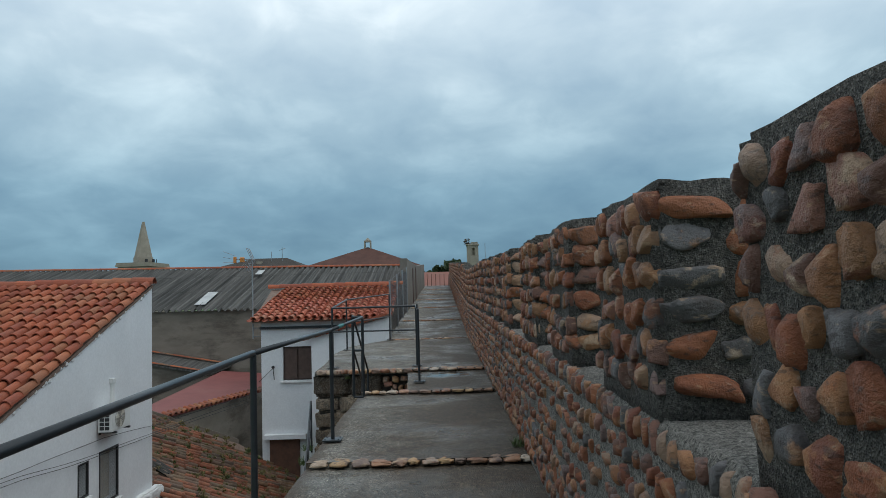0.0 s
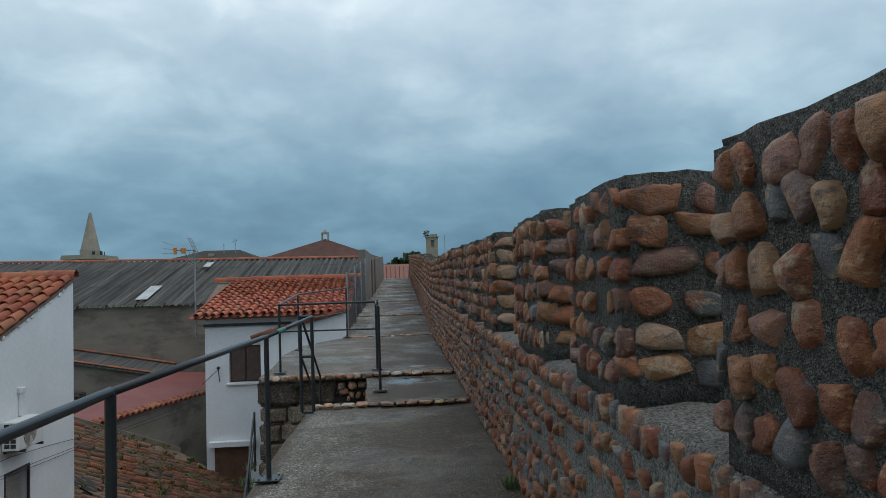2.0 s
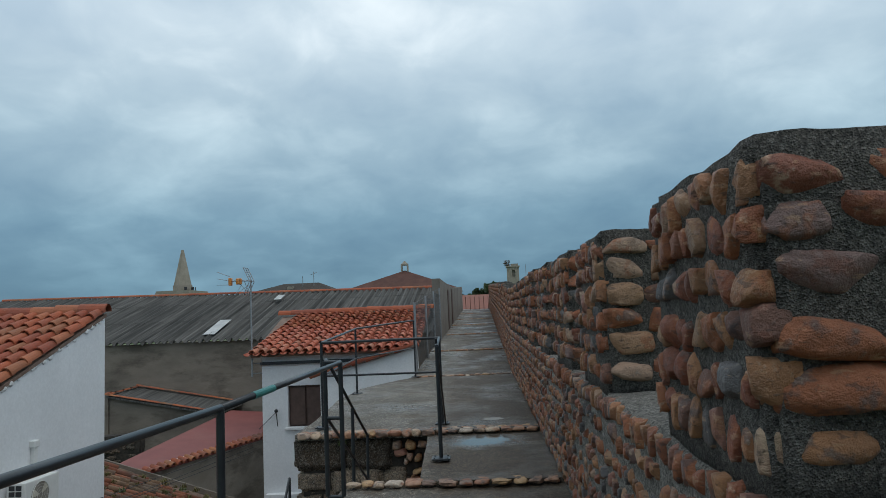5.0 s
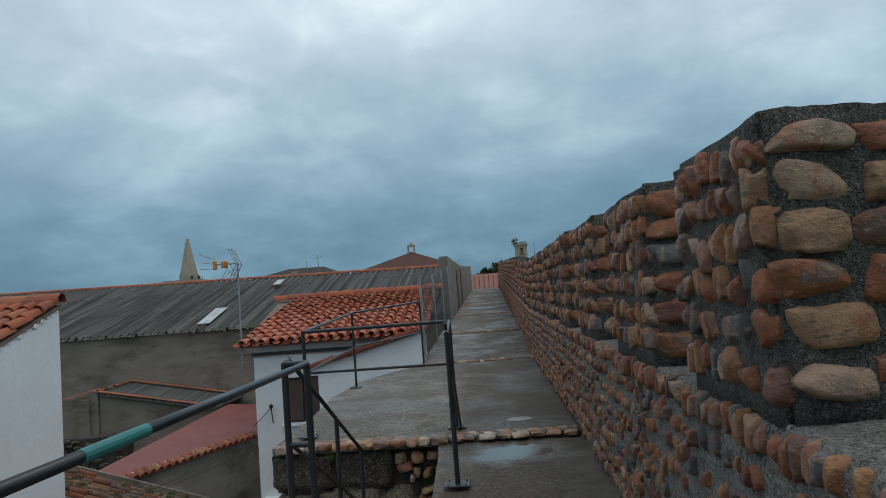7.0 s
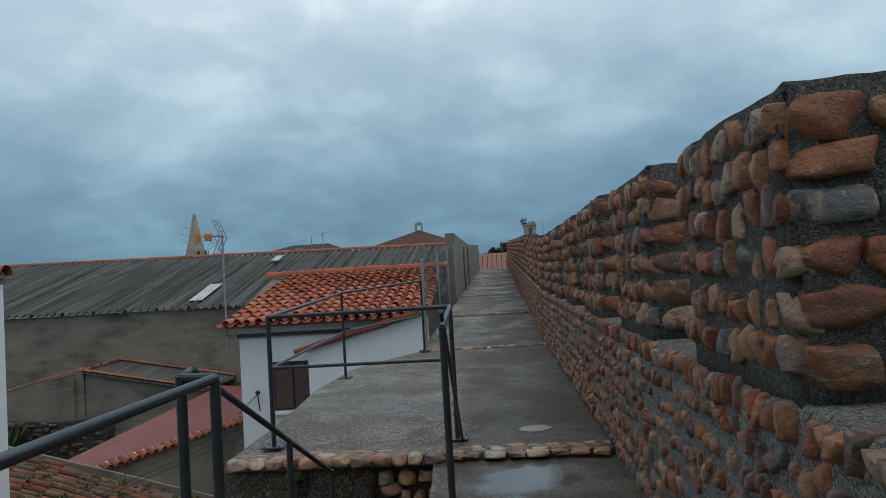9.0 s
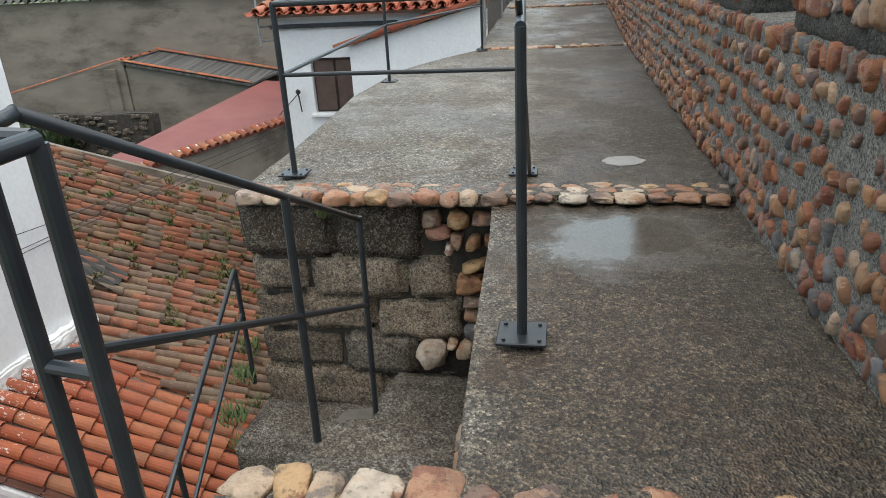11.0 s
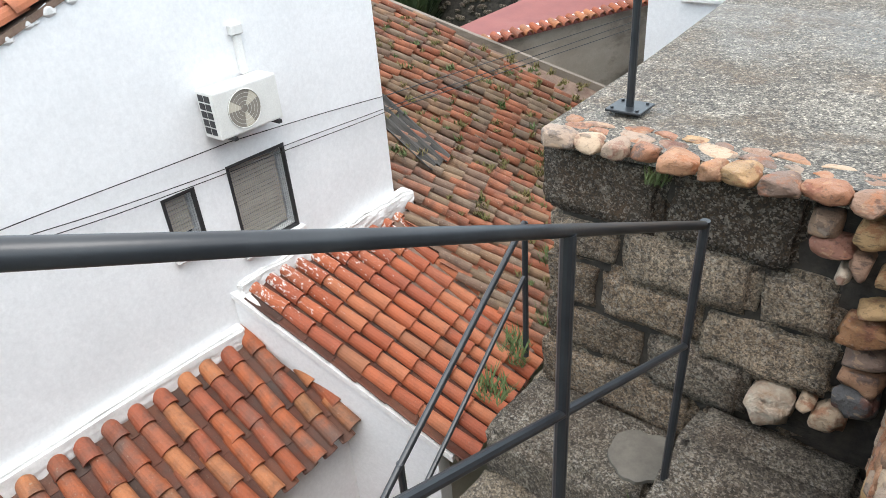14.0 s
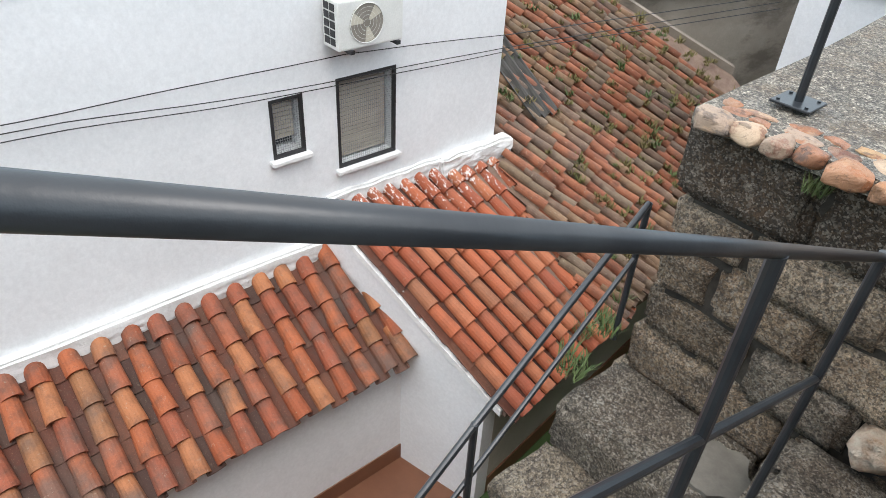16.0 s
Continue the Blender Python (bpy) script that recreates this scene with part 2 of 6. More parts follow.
    edge.operation = "MULTIPLY_ADD"
    m.link(n5, edge.inputs[0])
    edge.inputs[1].default_value = 0.75
    m.link(away.outputs["Value"], edge.inputs[2])
    dry = m.val(edge.outputs[0], 0.66, 0.84)
    c = m.mix(dry, m.mix(0.75, c, (0.085, 0.08, 0.07)), m.mix(1.0, c, (0.74, 0.71, 0.66), "MULTIPLY"))
    wet = m.n("ShaderNodeMath")
    wet.operation = "MULTIPLY_ADD"
    m.link(dry, wet.inputs[0])
    m.link(m.val(n1, 0.36, 0.52, 0.18, 0.62), wet.inputs[1])
    wet.inputs[2].default_value = 0.05
    m.color(c).rough(wet.outputs[0])
    m.bump(m.mix(0.55, n2, cell.outputs["Distance"]), 0.8, 0.014)
    for node in m.t.nodes:
        if node.type == "BUMP":
            m.link(m.val(dry, 0.0, 1.0, 0.03, 0.7), node.inputs["Strength"])
    return m.m


M_SLAB = mat_slab()


def mat_noisy(name, a, b, scale=4.0, rough=0.8, fine=60.0, bump=0.3, dist=0.006, metal=0.0, stretch=None, stain=None, stain_at=(0.55, 0.72)):
    m = Mat(name, rough, metal)
    n1, n2 = m.noise(scale, 5.0, 0.6, stretch=stretch), m.noise(fine, 4.0, 0.7)
    c = m.ramp(n1, [(0.32, a), (0.68, b)])
    c = m.mix(m.val(n2, 0.3, 0.7, 0.0, 0.25), c, m.mix(0.5, c, (0.02, 0.02, 0.02)))
    if stain:
        n3 = m.noise(scale * 0.45, 6.0, 0.7, stretch=stretch)
        c = m.mix(m.val(n3, stain_at[0], stain_at[1], 0.0, 0.85), c, stain)
    m.color(c)
    if bump:
        m.bump(n2, bump, dist)
    return m.m


M_WHITE = mat_noisy("limewash", (0.745, 0.755, 0.765), (0.805, 0.815, 0.825), 1.3, 0.85, 25.0, 0.25, 0.006, stain=(0.66, 0.665, 0.67), stain_at=(0.6, 0.8))
M_WHITE_ROUGH = mat_noisy("thick_limewash", (0.72, 0.72, 0.71), (0.84, 0.84, 0.83), 6.0, 0.85, 22.0, 0.6, 0.02, stain=(0.50, 0.48, 0.45), stain_at=(0.6, 0.75))
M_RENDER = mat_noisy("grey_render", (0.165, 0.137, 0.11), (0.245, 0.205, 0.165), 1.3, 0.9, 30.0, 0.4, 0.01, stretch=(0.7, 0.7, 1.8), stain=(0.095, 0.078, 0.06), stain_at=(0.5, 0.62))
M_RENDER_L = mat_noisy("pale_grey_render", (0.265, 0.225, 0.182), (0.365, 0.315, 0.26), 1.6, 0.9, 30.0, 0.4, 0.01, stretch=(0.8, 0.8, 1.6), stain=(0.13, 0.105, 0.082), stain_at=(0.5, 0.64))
M_BEIGE = mat_noisy("beige_render", (0.40, 0.36, 0.31), (0.47, 0.43, 0.37), 1.5, 0.9, 30.0, 0.3, 0.006)
M_BROWN = mat_noisy("brown_tile", (0.16, 0.065, 0.035), (0.20, 0.085, 0.045), 3.0, 0.5, 60.0, 0.1)
def mat_granite(name, dark, light, stain, lichen=0.0):
    m = Mat(name, 0.8)
    n1, n2, n3 = m.noise(3.0, 5.0, 0.65), m.noise(58.0, 4.0, 0.95), m.noise(14.0, 5.0, 0.7)
    r = pick(m, False)
    c = m.ramp(n2, [(0.34, (dark[0] * 0.4, dark[1] * 0.4, dark[2] * 0.4)), (0.48, dark), (0.6, light), (0.7, (light[0] * 1.7, light[1] * 1.65, light[2] * 1.6))])
    c = m.mix(m.val(n3, 0.45, 0.7, 0.0, 0.6), c, m.mix(0.6, c, stain))
    c = m.mix(m.val(n1, 0.46, 0.64, 0.0, 0.7), c, m.mix(0.65, c, (0.105, 0.06, 0.03)))
    c = m.mix(1.0, c, m.ramp(r, [(0.0, (0.62, 0.52, 0.40)), (0.25, (1.15, 0.98, 0.78)), (0.5, (0.72, 0.68, 0.63)), (0.75, (1.45, 1.32, 1.15)), (1.0, (0.95, 0.95, 0.95))]), "MULTIPLY")
    spots, clusters = m.noise(55.0, 4.0, 0.6), m.noise(4.5, 4.0, 0.6)
    c = m.mix(m.val(spots, 0.53, 0.60, 0.0, 0.75), c, m.mix(m.val(clusters, 0.46, 0.6, 0.0, lichen), c, (0.48, 0.45, 0.39)))
    c = m.mix(m.val(clusters, 0.30, 0.46, 0.75, 0.0), c, (0.04, 0.032, 0.024))
    for scale in (75.0, 150.0):
        cell = m.n("ShaderNodeTexVoronoi", Scale=scale)
        m.link(m.geo.outputs["Position"], cell.inputs["Vector"])
        grit = m.n("ShaderNodeSeparateColor")
        m.link(cell.outputs["Color"], grit.inputs[0])
        c = m.mix(m.val(grit.outputs[0], 0.72, 0.92, 0.0, 0.55), c, m.mix(0.8, c, (0.46, 0.40, 0.33)))
        c = m.mix(m.val(grit.outputs[1], 0.6, 0.85, 0.0, 0.7), c, m.mix(0.8, c, (0.018, 0.014, 0.011)))
    tex = m.noise(24.0, 5.0, 0.8)
    c = m.mix(m.val(tex, 0.53, 0.66, 0.0, 0.7), c, m.mix(0.75, c, (0.02, 0.016, 0.012)))
    m.color(c)
    return m.bump(m.mix(0.5, n2, n3), 1.0, 0.045).m


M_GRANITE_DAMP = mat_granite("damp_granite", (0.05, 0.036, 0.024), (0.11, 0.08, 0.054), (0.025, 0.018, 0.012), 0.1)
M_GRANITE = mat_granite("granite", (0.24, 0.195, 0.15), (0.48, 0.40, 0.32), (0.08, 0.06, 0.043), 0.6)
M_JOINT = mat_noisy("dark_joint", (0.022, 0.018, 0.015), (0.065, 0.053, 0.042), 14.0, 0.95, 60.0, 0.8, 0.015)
M_STEP = mat_granite("stone_step", (0.17, 0.147, 0.115), (0.33, 0.292, 0.237), (0.07, 0.058, 0.043), 1.0)
M_STEEL = mat_noisy("grey_paint", (0.019, 0.0225, 0.027), (0.032, 0.037, 0.042), 9.0, 0.32, 70.0, 0.15, 0.002, metal=0.2)
M_GREEN = mat_noisy("green_tape", (0.02, 0.15, 0.14), (0.03, 0.20, 0.18), 9.0, 0.5, 70.0, 0.0)
M_GALV = mat_noisy("galvanised", (0.28, 0.29, 0.30), (0.38, 0.39, 0.40), 9.0, 0.5, 70.0, 0.0, metal=0.6)
M_FIBRE = mat_noisy("fibre_cement", (0.05, 0.047, 0.043), (0.15, 0.142, 0.13), 1.4, 0.9, 25.0, 0.3, 0.01, stretch=(11.0, 0.2, 0.4), stain=(0.025, 0.025, 0.023), stain_at=(0.46, 0.64))
M_PALE = mat_noisy("pale_sheet", (0.36, 0.365, 0.36), (0.52, 0.525, 0.51), 3.0, 0.6, 40.0, 0.1)
M_RED = mat_noisy("red_membrane", (0.185, 0.047, 0.042), (0.235, 0.066, 0.056), 1.6, 0.65, 40.0, 0.2, stain=(0.22, 0.08, 0.068))
M_DARK = mat_noisy("dark_frame", (0.018, 0.018, 0.02), (0.03, 0.03, 0.032), 9.0, 0.5, 70.0, 0.0)
M_SLAT = mat_noisy("blind_slat", (0.42, 0.37, 0.29), (0.50, 0.45, 0.36), 5.0, 0.6, 70.0, 0.0)
M_WOOD = mat_noisy("brown_shutter", (0.075, 0.045, 0.035), (0.115, 0.07, 0.055), 8.0, 0.6, 60.0, 0.2)
M_RUST = mat_noisy("rusty_sheet", (0.075, 0.035, 0.022), (0.14, 0.065, 0.038), 5.0, 0.75, 60.0, 0.3)
M_PLASTIC = mat_noisy("white_plastic", (0.66, 0.66, 0.63), (0.74, 0.74, 0.71), 4.0, 0.45, 60.0, 0.05)
M_CABLE = mat_noisy("black_cable", (0.015, 0.015, 0.016), (0.03, 0.03, 0.03), 9.0, 0.6, 70.0, 0.0)
M_ORANGE = mat_noisy("orange_plastic", (0.60, 0.22, 0.04), (0.66, 0.26, 0.06), 9.0, 0.5, 70.0, 0.0)
M_TOWER = mat_noisy("tower_stone", (0.27, 0.235, 0.185), (0.36, 0.32, 0.26), 0.8, 0.9, 6.0, 0.5, 0.05)
M_BRICKRED = mat_noisy("old_brick_roof", (0.075, 0.032, 0.023), (0.115, 0.05, 0.035), 0.9, 0.9, 7.0, 0.5, 0.05)
M_LEAF = mat_noisy("leaf", (0.035, 0.06, 0.025), (0.07, 0.10, 0.035), 3.0, 0.7, 20.0, 0.0)
M_WEED = mat_noisy("weed_leaf", (0.06, 0.105, 0.03), (0.12, 0.15, 0.05), 8.0, 0.7, 20.0, 0.0)
M_DRYWEED = mat_noisy("dry_moss", (0.12, 0.115, 0.035), (0.21, 0.17, 0.07), 8.0, 0.9, 30.0, 0.5, 0.02)
M_BARK = mat_noisy("bark", (0.08, 0.06, 0.045), (0.13, 0.10, 0.075), 6.0, 0.9, 30.0, 0.5, 0.02)
M_CARPAINT = mat_noisy("dark_car_paint", (0.02, 0.022, 0.028), (0.025, 0.028, 0.034), 3.0, 0.25, 60.0, 0.0)
M_TYRE = mat_noisy("tyre", (0.015, 0.015, 0.015), (0.025, 0.025, 0.025), 9.0, 0.85, 60.0, 0.0)
M_TRUNKING = mat_noisy("white_trunking", (0.68, 0.68, 0.66), (0.76, 0.76, 0.74), 5.0, 0.6, 60.0, 0.0)


def mat_glass(name):
    m = Mat(name, 0.05)
    m.color((0.02, 0.025, 0.03))
    m.b.inputs["Specular IOR Level"].default_value = 0.7
    return m.m


M_GLASS = mat_glass("dark_glass")


def mat_tile(name, island, a, b, c3, grime, moss, soot, lime=0.0):
    m = Mat(name, 0.75)
    r = pick(m, island)
    base = m.ramp(r, [(0.0, a), (0.2, b), (0.38, c3), (0.55, (a[0] * 0.8, a[1] * 0.72, a[2] * 0.7)), (0.7, (b[0] * 1.1, b[1] * 1.25, b[2] * 1.25)), (0.82, a), (0.92, (c3[0] * 0.75, c3[1] * 0.85, c3[2] * 0.9))], True)
    n1, n2, n3 = m.noise(6.0, 5.0, 0.65), m.noise(32.0, 4.0, 0.7), m.noise(1.6, 5.0, 0.6)
    c = m.mix(m.val(n1, 0.45, 0.7, 0.0, grime), base, m.mix(0.65, base, (0.06, 0.035, 0.025)))
    c = m.mix(m.val(n3, 0.5, 0.66, 0.0, soot), c, (0.095, 0.078, 0.066))
    c = m.mix(m.val(n2, 0.62, 0.70, 0.0, moss), c, (0.36, 0.30, 0.22))
    n4 = m.noise(75.0, 4.0, 0.8)
    c = m.mix(m.val(n4, 0.52, 0.66, 0.0, 0.55), c, m.mix(0.6, c, (0.05, 0.03, 0.022)))
    c = m.mix(m.val(n4, 0.28, 0.40, 0.4, 0.0), c, (0.40, 0.24, 0.15))
    if lime:
        # flecks of whitewash dripped from the wall above
        at = m.n("ShaderNodeSeparateXYZ")
        m.link(m.geo.outputs["Position"], at.inputs[0])
        fleck = m.n("ShaderNodeMath")
        fleck.operation = "MULTIPLY_ADD"
        m.link(m.val(at.outputs[0], -5.75, -4.6, 0.16, -0.06), fleck.inputs[0])
        fleck.inputs[1].default_value = 1.0
        m.link(m.noise(30.0, 5.0, 0.75, stretch=(0.45, 1.0, 0.6)), fleck.inputs[2])
        c = m.mix(m.val(fleck.outputs[0], 0.665, 0.70, 0.0, lime), c, (0.70, 0.68, 0.65))
    m.color(c)
    return m.bump(m.mix(0.5, n2, n4), 0.5, 0.008).m


ORANGE_A, ORANGE_B, ORANGE_C = (0.37, 0.088, 0.034), (0.28, 0.062, 0.028), (0.39, 0.122, 0.052)
M_TILE = mat_tile("clay_tile", False, ORANGE_A, ORANGE_B, ORANGE_C, 0.5, 0.25, 0.15)
M_TILE_I = mat_tile("clay_tile_far", True, ORANGE_A, ORANGE_B, ORANGE_C, 0.5, 0.25, 0.15)
M_TILE_LIME = mat_tile("lime_flecked_clay_tile", False, (0.40, 0.105, 0.042), (0.33, 0.08, 0.036), (0.41, 0.135, 0.06), 0.45, 0.25, 0.1, 0.9)
M_TILE_COT = mat_tile("red_clay_tile", False, (0.46, 0.125, 0.066), (0.38, 0.10, 0.056), (0.48, 0.17, 0.095), 0.35, 0.3, 0.05)
M_TILE_MIX = mat_tile("patchy_clay_tile", False, (0.37, 0.10, 0.036), (0.30, 0.078, 0.036), (0.39, 0.145, 0.058), 0.95, 0.5, 0.7)
# channel tiles darkened all over: grime plus the shade between covers, put into colour
M_TILE_SHADE_GRIME = mat_tile("shaded_grimy_channel", False, (0.12, 0.038, 0.02), (0.06, 0.026, 0.018), (0.15, 0.055, 0.03), 0.95, 0.2, 0.4)
M_TILE_OLD = mat_tile("mossy_clay_tile", False, (0.31, 0.11, 0.055), (0.175, 0.11, 0.075), (0.235, 0.14, 0.08), 0.95, 0.9, 0.6)
M_TILE_OLD_I = mat_tile("mossy_clay_tile_far", True, (0.31, 0.11, 0.055), (0.175, 0.11, 0.075), (0.235, 0.14, 0.08), 0.95, 0.9, 0.6)


def mat_ground():
    m = Mat("grass_field", 0.95)
    n1, n2, n3 = m.noise(0.02, 5.0, 0.6, stretch=(1.0, 2.6, 1.0)), m.noise(0.6, 5.0), m.noise(9.0, 4.0)
    c = m.ramp(n1, [(0.35, (0.05, 0.10, 0.03)), (0.5, (0.085, 0.13, 0.04)), (0.62, (0.14, 0.13, 0.06)), (0.72, (0.055, 0.095, 0.035))])
    c = m.mix(m.val(n2, 0.4, 0.7, 0.0, 0.5), c, m.mix(0.5, c, (0.03, 0.045, 0.02)))
    m.color(c)
    return m.bump(n3, 0.4, 0.03).m


M_GROUND = mat_ground()

# ---------------------------------------------------------------- building helpers
rng = random.Random(7)


def world_of(ob):
    if ob.parent:
        return world_of(ob.parent) @ ob.matrix_parent_inverse @ ob.matrix_basis
    return ob.matrix_basis.copy()


def bm_mesh(name, bm, material, smooth=False):
    me = bpy.data.meshes.new(name)
    bm.to_mesh(me)
    bm.free()
    me.materials.append(material)
    if smooth:
        me.polygons.foreach_set("use_smooth", [True] * len(me.polygons))
    return me


def put(name, me, parent=None, m=None, label=""):
    ob = new(name, me)
    if parent:
        ob.parent = parent
        ob.matrix_parent_inverse = world_of(parent).inverted()
    if m is not None:
        ob.matrix_basis = m
    if label:
        ob["label"] = label
    return ob


def part(name, bm, material, parent=None, label="", smooth=False):
    return put(name, bm_mesh(name, bm, material, smooth), parent, None, label)


def thing(name, at, label, category, group="", kind=""):
    e = new(name)
    e.location = at
    e.empty_display_size = 0.2
    return tagged(e, label, category, group, kind)


def box(bm, x0, x1, y0, y1, z0, z1):
    v = [bm.verts.new(p) for p in ((x0, y0, z0), (x1, y0, z0), (x1, y1, z0), (x0, y1, z0), (x0, y0, z1), (x1, y0, z1), (x1, y1, z1), (x0, y1, z1))]
    for f in ((0, 3, 2, 1), (4, 5, 6, 7), (0, 1, 5, 4), (1, 2, 6, 5), (2, 3, 7, 6), (3, 0, 4, 7)):
        bm.faces.new([v[i] for i in f])
    return v


def boxes(*rows):
    bm = bmesh.new()
    for r in rows:
        box(bm, *r)
    return bm


def bevelled(bm, w=0.01, seg=1):
    bmesh.ops.bevel(bm, geom=bm.edges[:], offset=w, segments=seg, profile=0.6, affect="EDGES")
    return bm


def prism(points, direction):
    """A closed prism: a polygon of points and its copy moved by direction."""
    bm = bmesh.new()
    d = Vector(direction)
    a = [bm.verts.new(p) for p in points]
    b = [bm.verts.new(Vector(p) + d) for p in points]
    bm.faces.new(a)
    bm.faces.new(b[::-1])
    for i in range(len(a)):
        j = (i + 1) % len(a)
        bm.faces.new((a[j], a[i], b[i], b[j]))
    bmesh.ops.recalc_face_normals(bm, faces=bm.faces[:])
    return bm


def add_pipe(bm, a, b, r, seg=10, r2=None):
    a, b = Vector(a), Vector(b)
    m = Matrix.Translation((a + b) / 2) @ (b - a).to_track_quat("Z", "Y").to_matrix().to_4x4()
    bmesh.ops.create_cone(bm, cap_ends=True, segments=seg, radius1=r, radius2=r if r2 is None else r2, depth=(b - a).length, matrix=m)


def pipe(a, b, r, seg=10):
    bm = bmesh.new()
    add_pipe(bm, a, b, r, seg)
    return bm


def stone_mesh(seed, material, flat=0.75, rough=0.16, square=0.0, cuts_n=5, fine=3):
    """A water-worn, partly split stone about 1 across, flattened along local z: flat facets, a few chips, soft edges."""
    r = random.Random(seed * 17 + 3)
    bm = bmesh.new()
    bmesh.ops.create_icosphere(bm, subdivisions=fine, radius=0.5)
    o = Vector((seed * 3.7, seed * 1.3, seed * 2.1))
    cuts = []
    for k in range(cuts_n):
        n = Vector((r.uniform(-1, 1), r.uniform(-1, 1), r.uniform(-0.2, 0.9))).normalized()
        cuts.append((n, r.uniform(0.38, 0.50) if k else r.uniform(0.30, 0.38)))
    chip = Vector((r.uniform(-1, 1), r.uniform(-1, 1), r.uniform(0.2, 0.9))).normalized() * r.uniform(0.5, 0.62)
    for v in bm.verts:
        p = v.co.normalized()
        q = Vector([math.copysign(abs(c) ** (1 - 0.45 * square), c) for c in p])
        k = 0.5 * (1 + rough * noise.noise(p * 1.3 + o) + 0.6 * rough * noise.noise(p * 3.1 + o) + 0.22 * rough * noise.noise(p * 7.5 + o))
        c = q * k
        for n, d in cuts:
            over = c.dot(n) - d
            if over > 0:
                c -= n * over * 0.85
        gap = (c - chip).length
        if gap < 0.24:
            c -= chip.normalized() * (0.24 - gap) * 0.7
        v.co = c
    # back to full size after the cuts
    for axis, size in ((0, 1.0), (1, 1.0), (2, flat)):
        spread = sorted(v.co[axis] for v in bm.verts)
        low, high = spread[len(spread) // 18], spread[-len(spread) // 18]
        for v in bm.verts:
            q = (v.co[axis] - low) / (high - low) - 0.5
            v.co[axis] = (max(-0.5, min(0.5, q)) * 0.9 + q * 0.1) * size
    return bm_mesh("cobble", bm, material, True)


COBBLES = [stone_mesh(i, M_COBBLE, 0.8, 0.30, 0.75 + 0.4 * (i % 3) / 2) for i in range(22)]
CAPS = [stone_mesh(40 + i, M_CAP, 0.5, 0.5, 0.8) for i in range(8)]
COBBLES_I = [stone_mesh(i, M_COBBLE_I, 0.8, 0.30, 0.95, 5, 2) for i in range(12)]
FRONTS = [stone_mesh(70 + i, M_CAP, 0.8, 0.3, 0.8) for i in range(8)]


def joined(name, meshes, mats, material, parent, label=""):
    """Many copies of given meshes as ONE mesh."""
    vs, fs, off = [], [], 0
    data = []
    for me in meshes:
        co = np.empty(len(me.vertices) * 3)
        me.vertices.foreach_get("co", co)
        data.append((co.reshape(-1, 3), [tuple(p.vertices) for p in me.polygons]))
    for k, m in mats:
        co, polys = data[k % len(data)]
        a = np.array(m)
        vs.append(co @ a[:3, :3].T + a[:3, 3])
        fs.extend(tuple(i + off for i in p) for p in polys)
        off += len(co)
    me = bpy.data.meshes.new(name)
    me.from_pydata(np.concatenate(vs).tolist(), [], fs)
    me.materials.append(material)
    me.polygons.foreach_set("use_smooth", [True] * len(me.polygons))
    return tagged(put(name, me, parent, None, label), kind="stuff")


def frame_axes(u, v):
    """A matrix whose columns are u, v and their normal."""
    u, v = Vector(u).normalized(), Vector(v).normalized()
    n = u.cross(v).normalized()
    return Matrix((u, v, n)).transposed().to_4x4()


def place(at, axes, sx, sy, sz, turn=0.0):
    return Matrix.Translation(at) @ axes @ Matrix.Rotation(turn, 4, "Z") @ Matrix.Diagonal((sx, sy, sz, 1))


# ---------------------------------------------------------------- ground, far land
def ground_z(x, y):
    return -4.62 if x < 0.6 else -8.6


gb = bmesh.new()
gx = [-2500, -400, -120, -40, -12, 0.55, 0.95, 12, 40, 120, 400, 2500]
gy = [-1500, -200, -40, 0, 15, 30, 60, 120, 300, 900, 3000]
gv = [[gb.verts.new((x, y, ground_z(x, y) if y < 200 else -8.6)) for x in gx] for y in gy]
for i in range(len(gy) - 1):
    for j in range(len(gx) - 1):
        gb.faces.new((gv[i][j], gv[i][j + 1], gv[i + 1][j + 1], gv[i + 1][j]))
tagged(part("ground", gb, M_GROUND), "flat green fields and town ground below the wall", "ground", kind="structure")

# ---------------------------------------------------------------- rampart body, wall walk
Y_STEP = [-5.0, 4.36, 7.86, 10.17, 17.0, 22.2, 29.2, 35.5, 41.0, 48.0, 58.0]
Z_STEP = [0.96, 1.075, 1.125, 1.15, 1.19, 1.46, 1.74, 2.02, 2.27, 2.6, 3.0]


def left_edge(y):
    """The town side of the walk."""
    pts = ((-5, -0.82), (7.9, -0.80), (10.16, -0.80), (10.17, -1.82), (11.6, -1.86), (13.3, -2.0), (15.0, -1.94), (16.2, -1.55), (17.0, -1.15), (60, -1.15))
    for (a, xa), (b, xb) in zip(pts, pts[1:]):
        if a <= y <= b:
            return xa + (xb - xa) * (y - a) / max(b - a, 1e-6)
    return -1.15


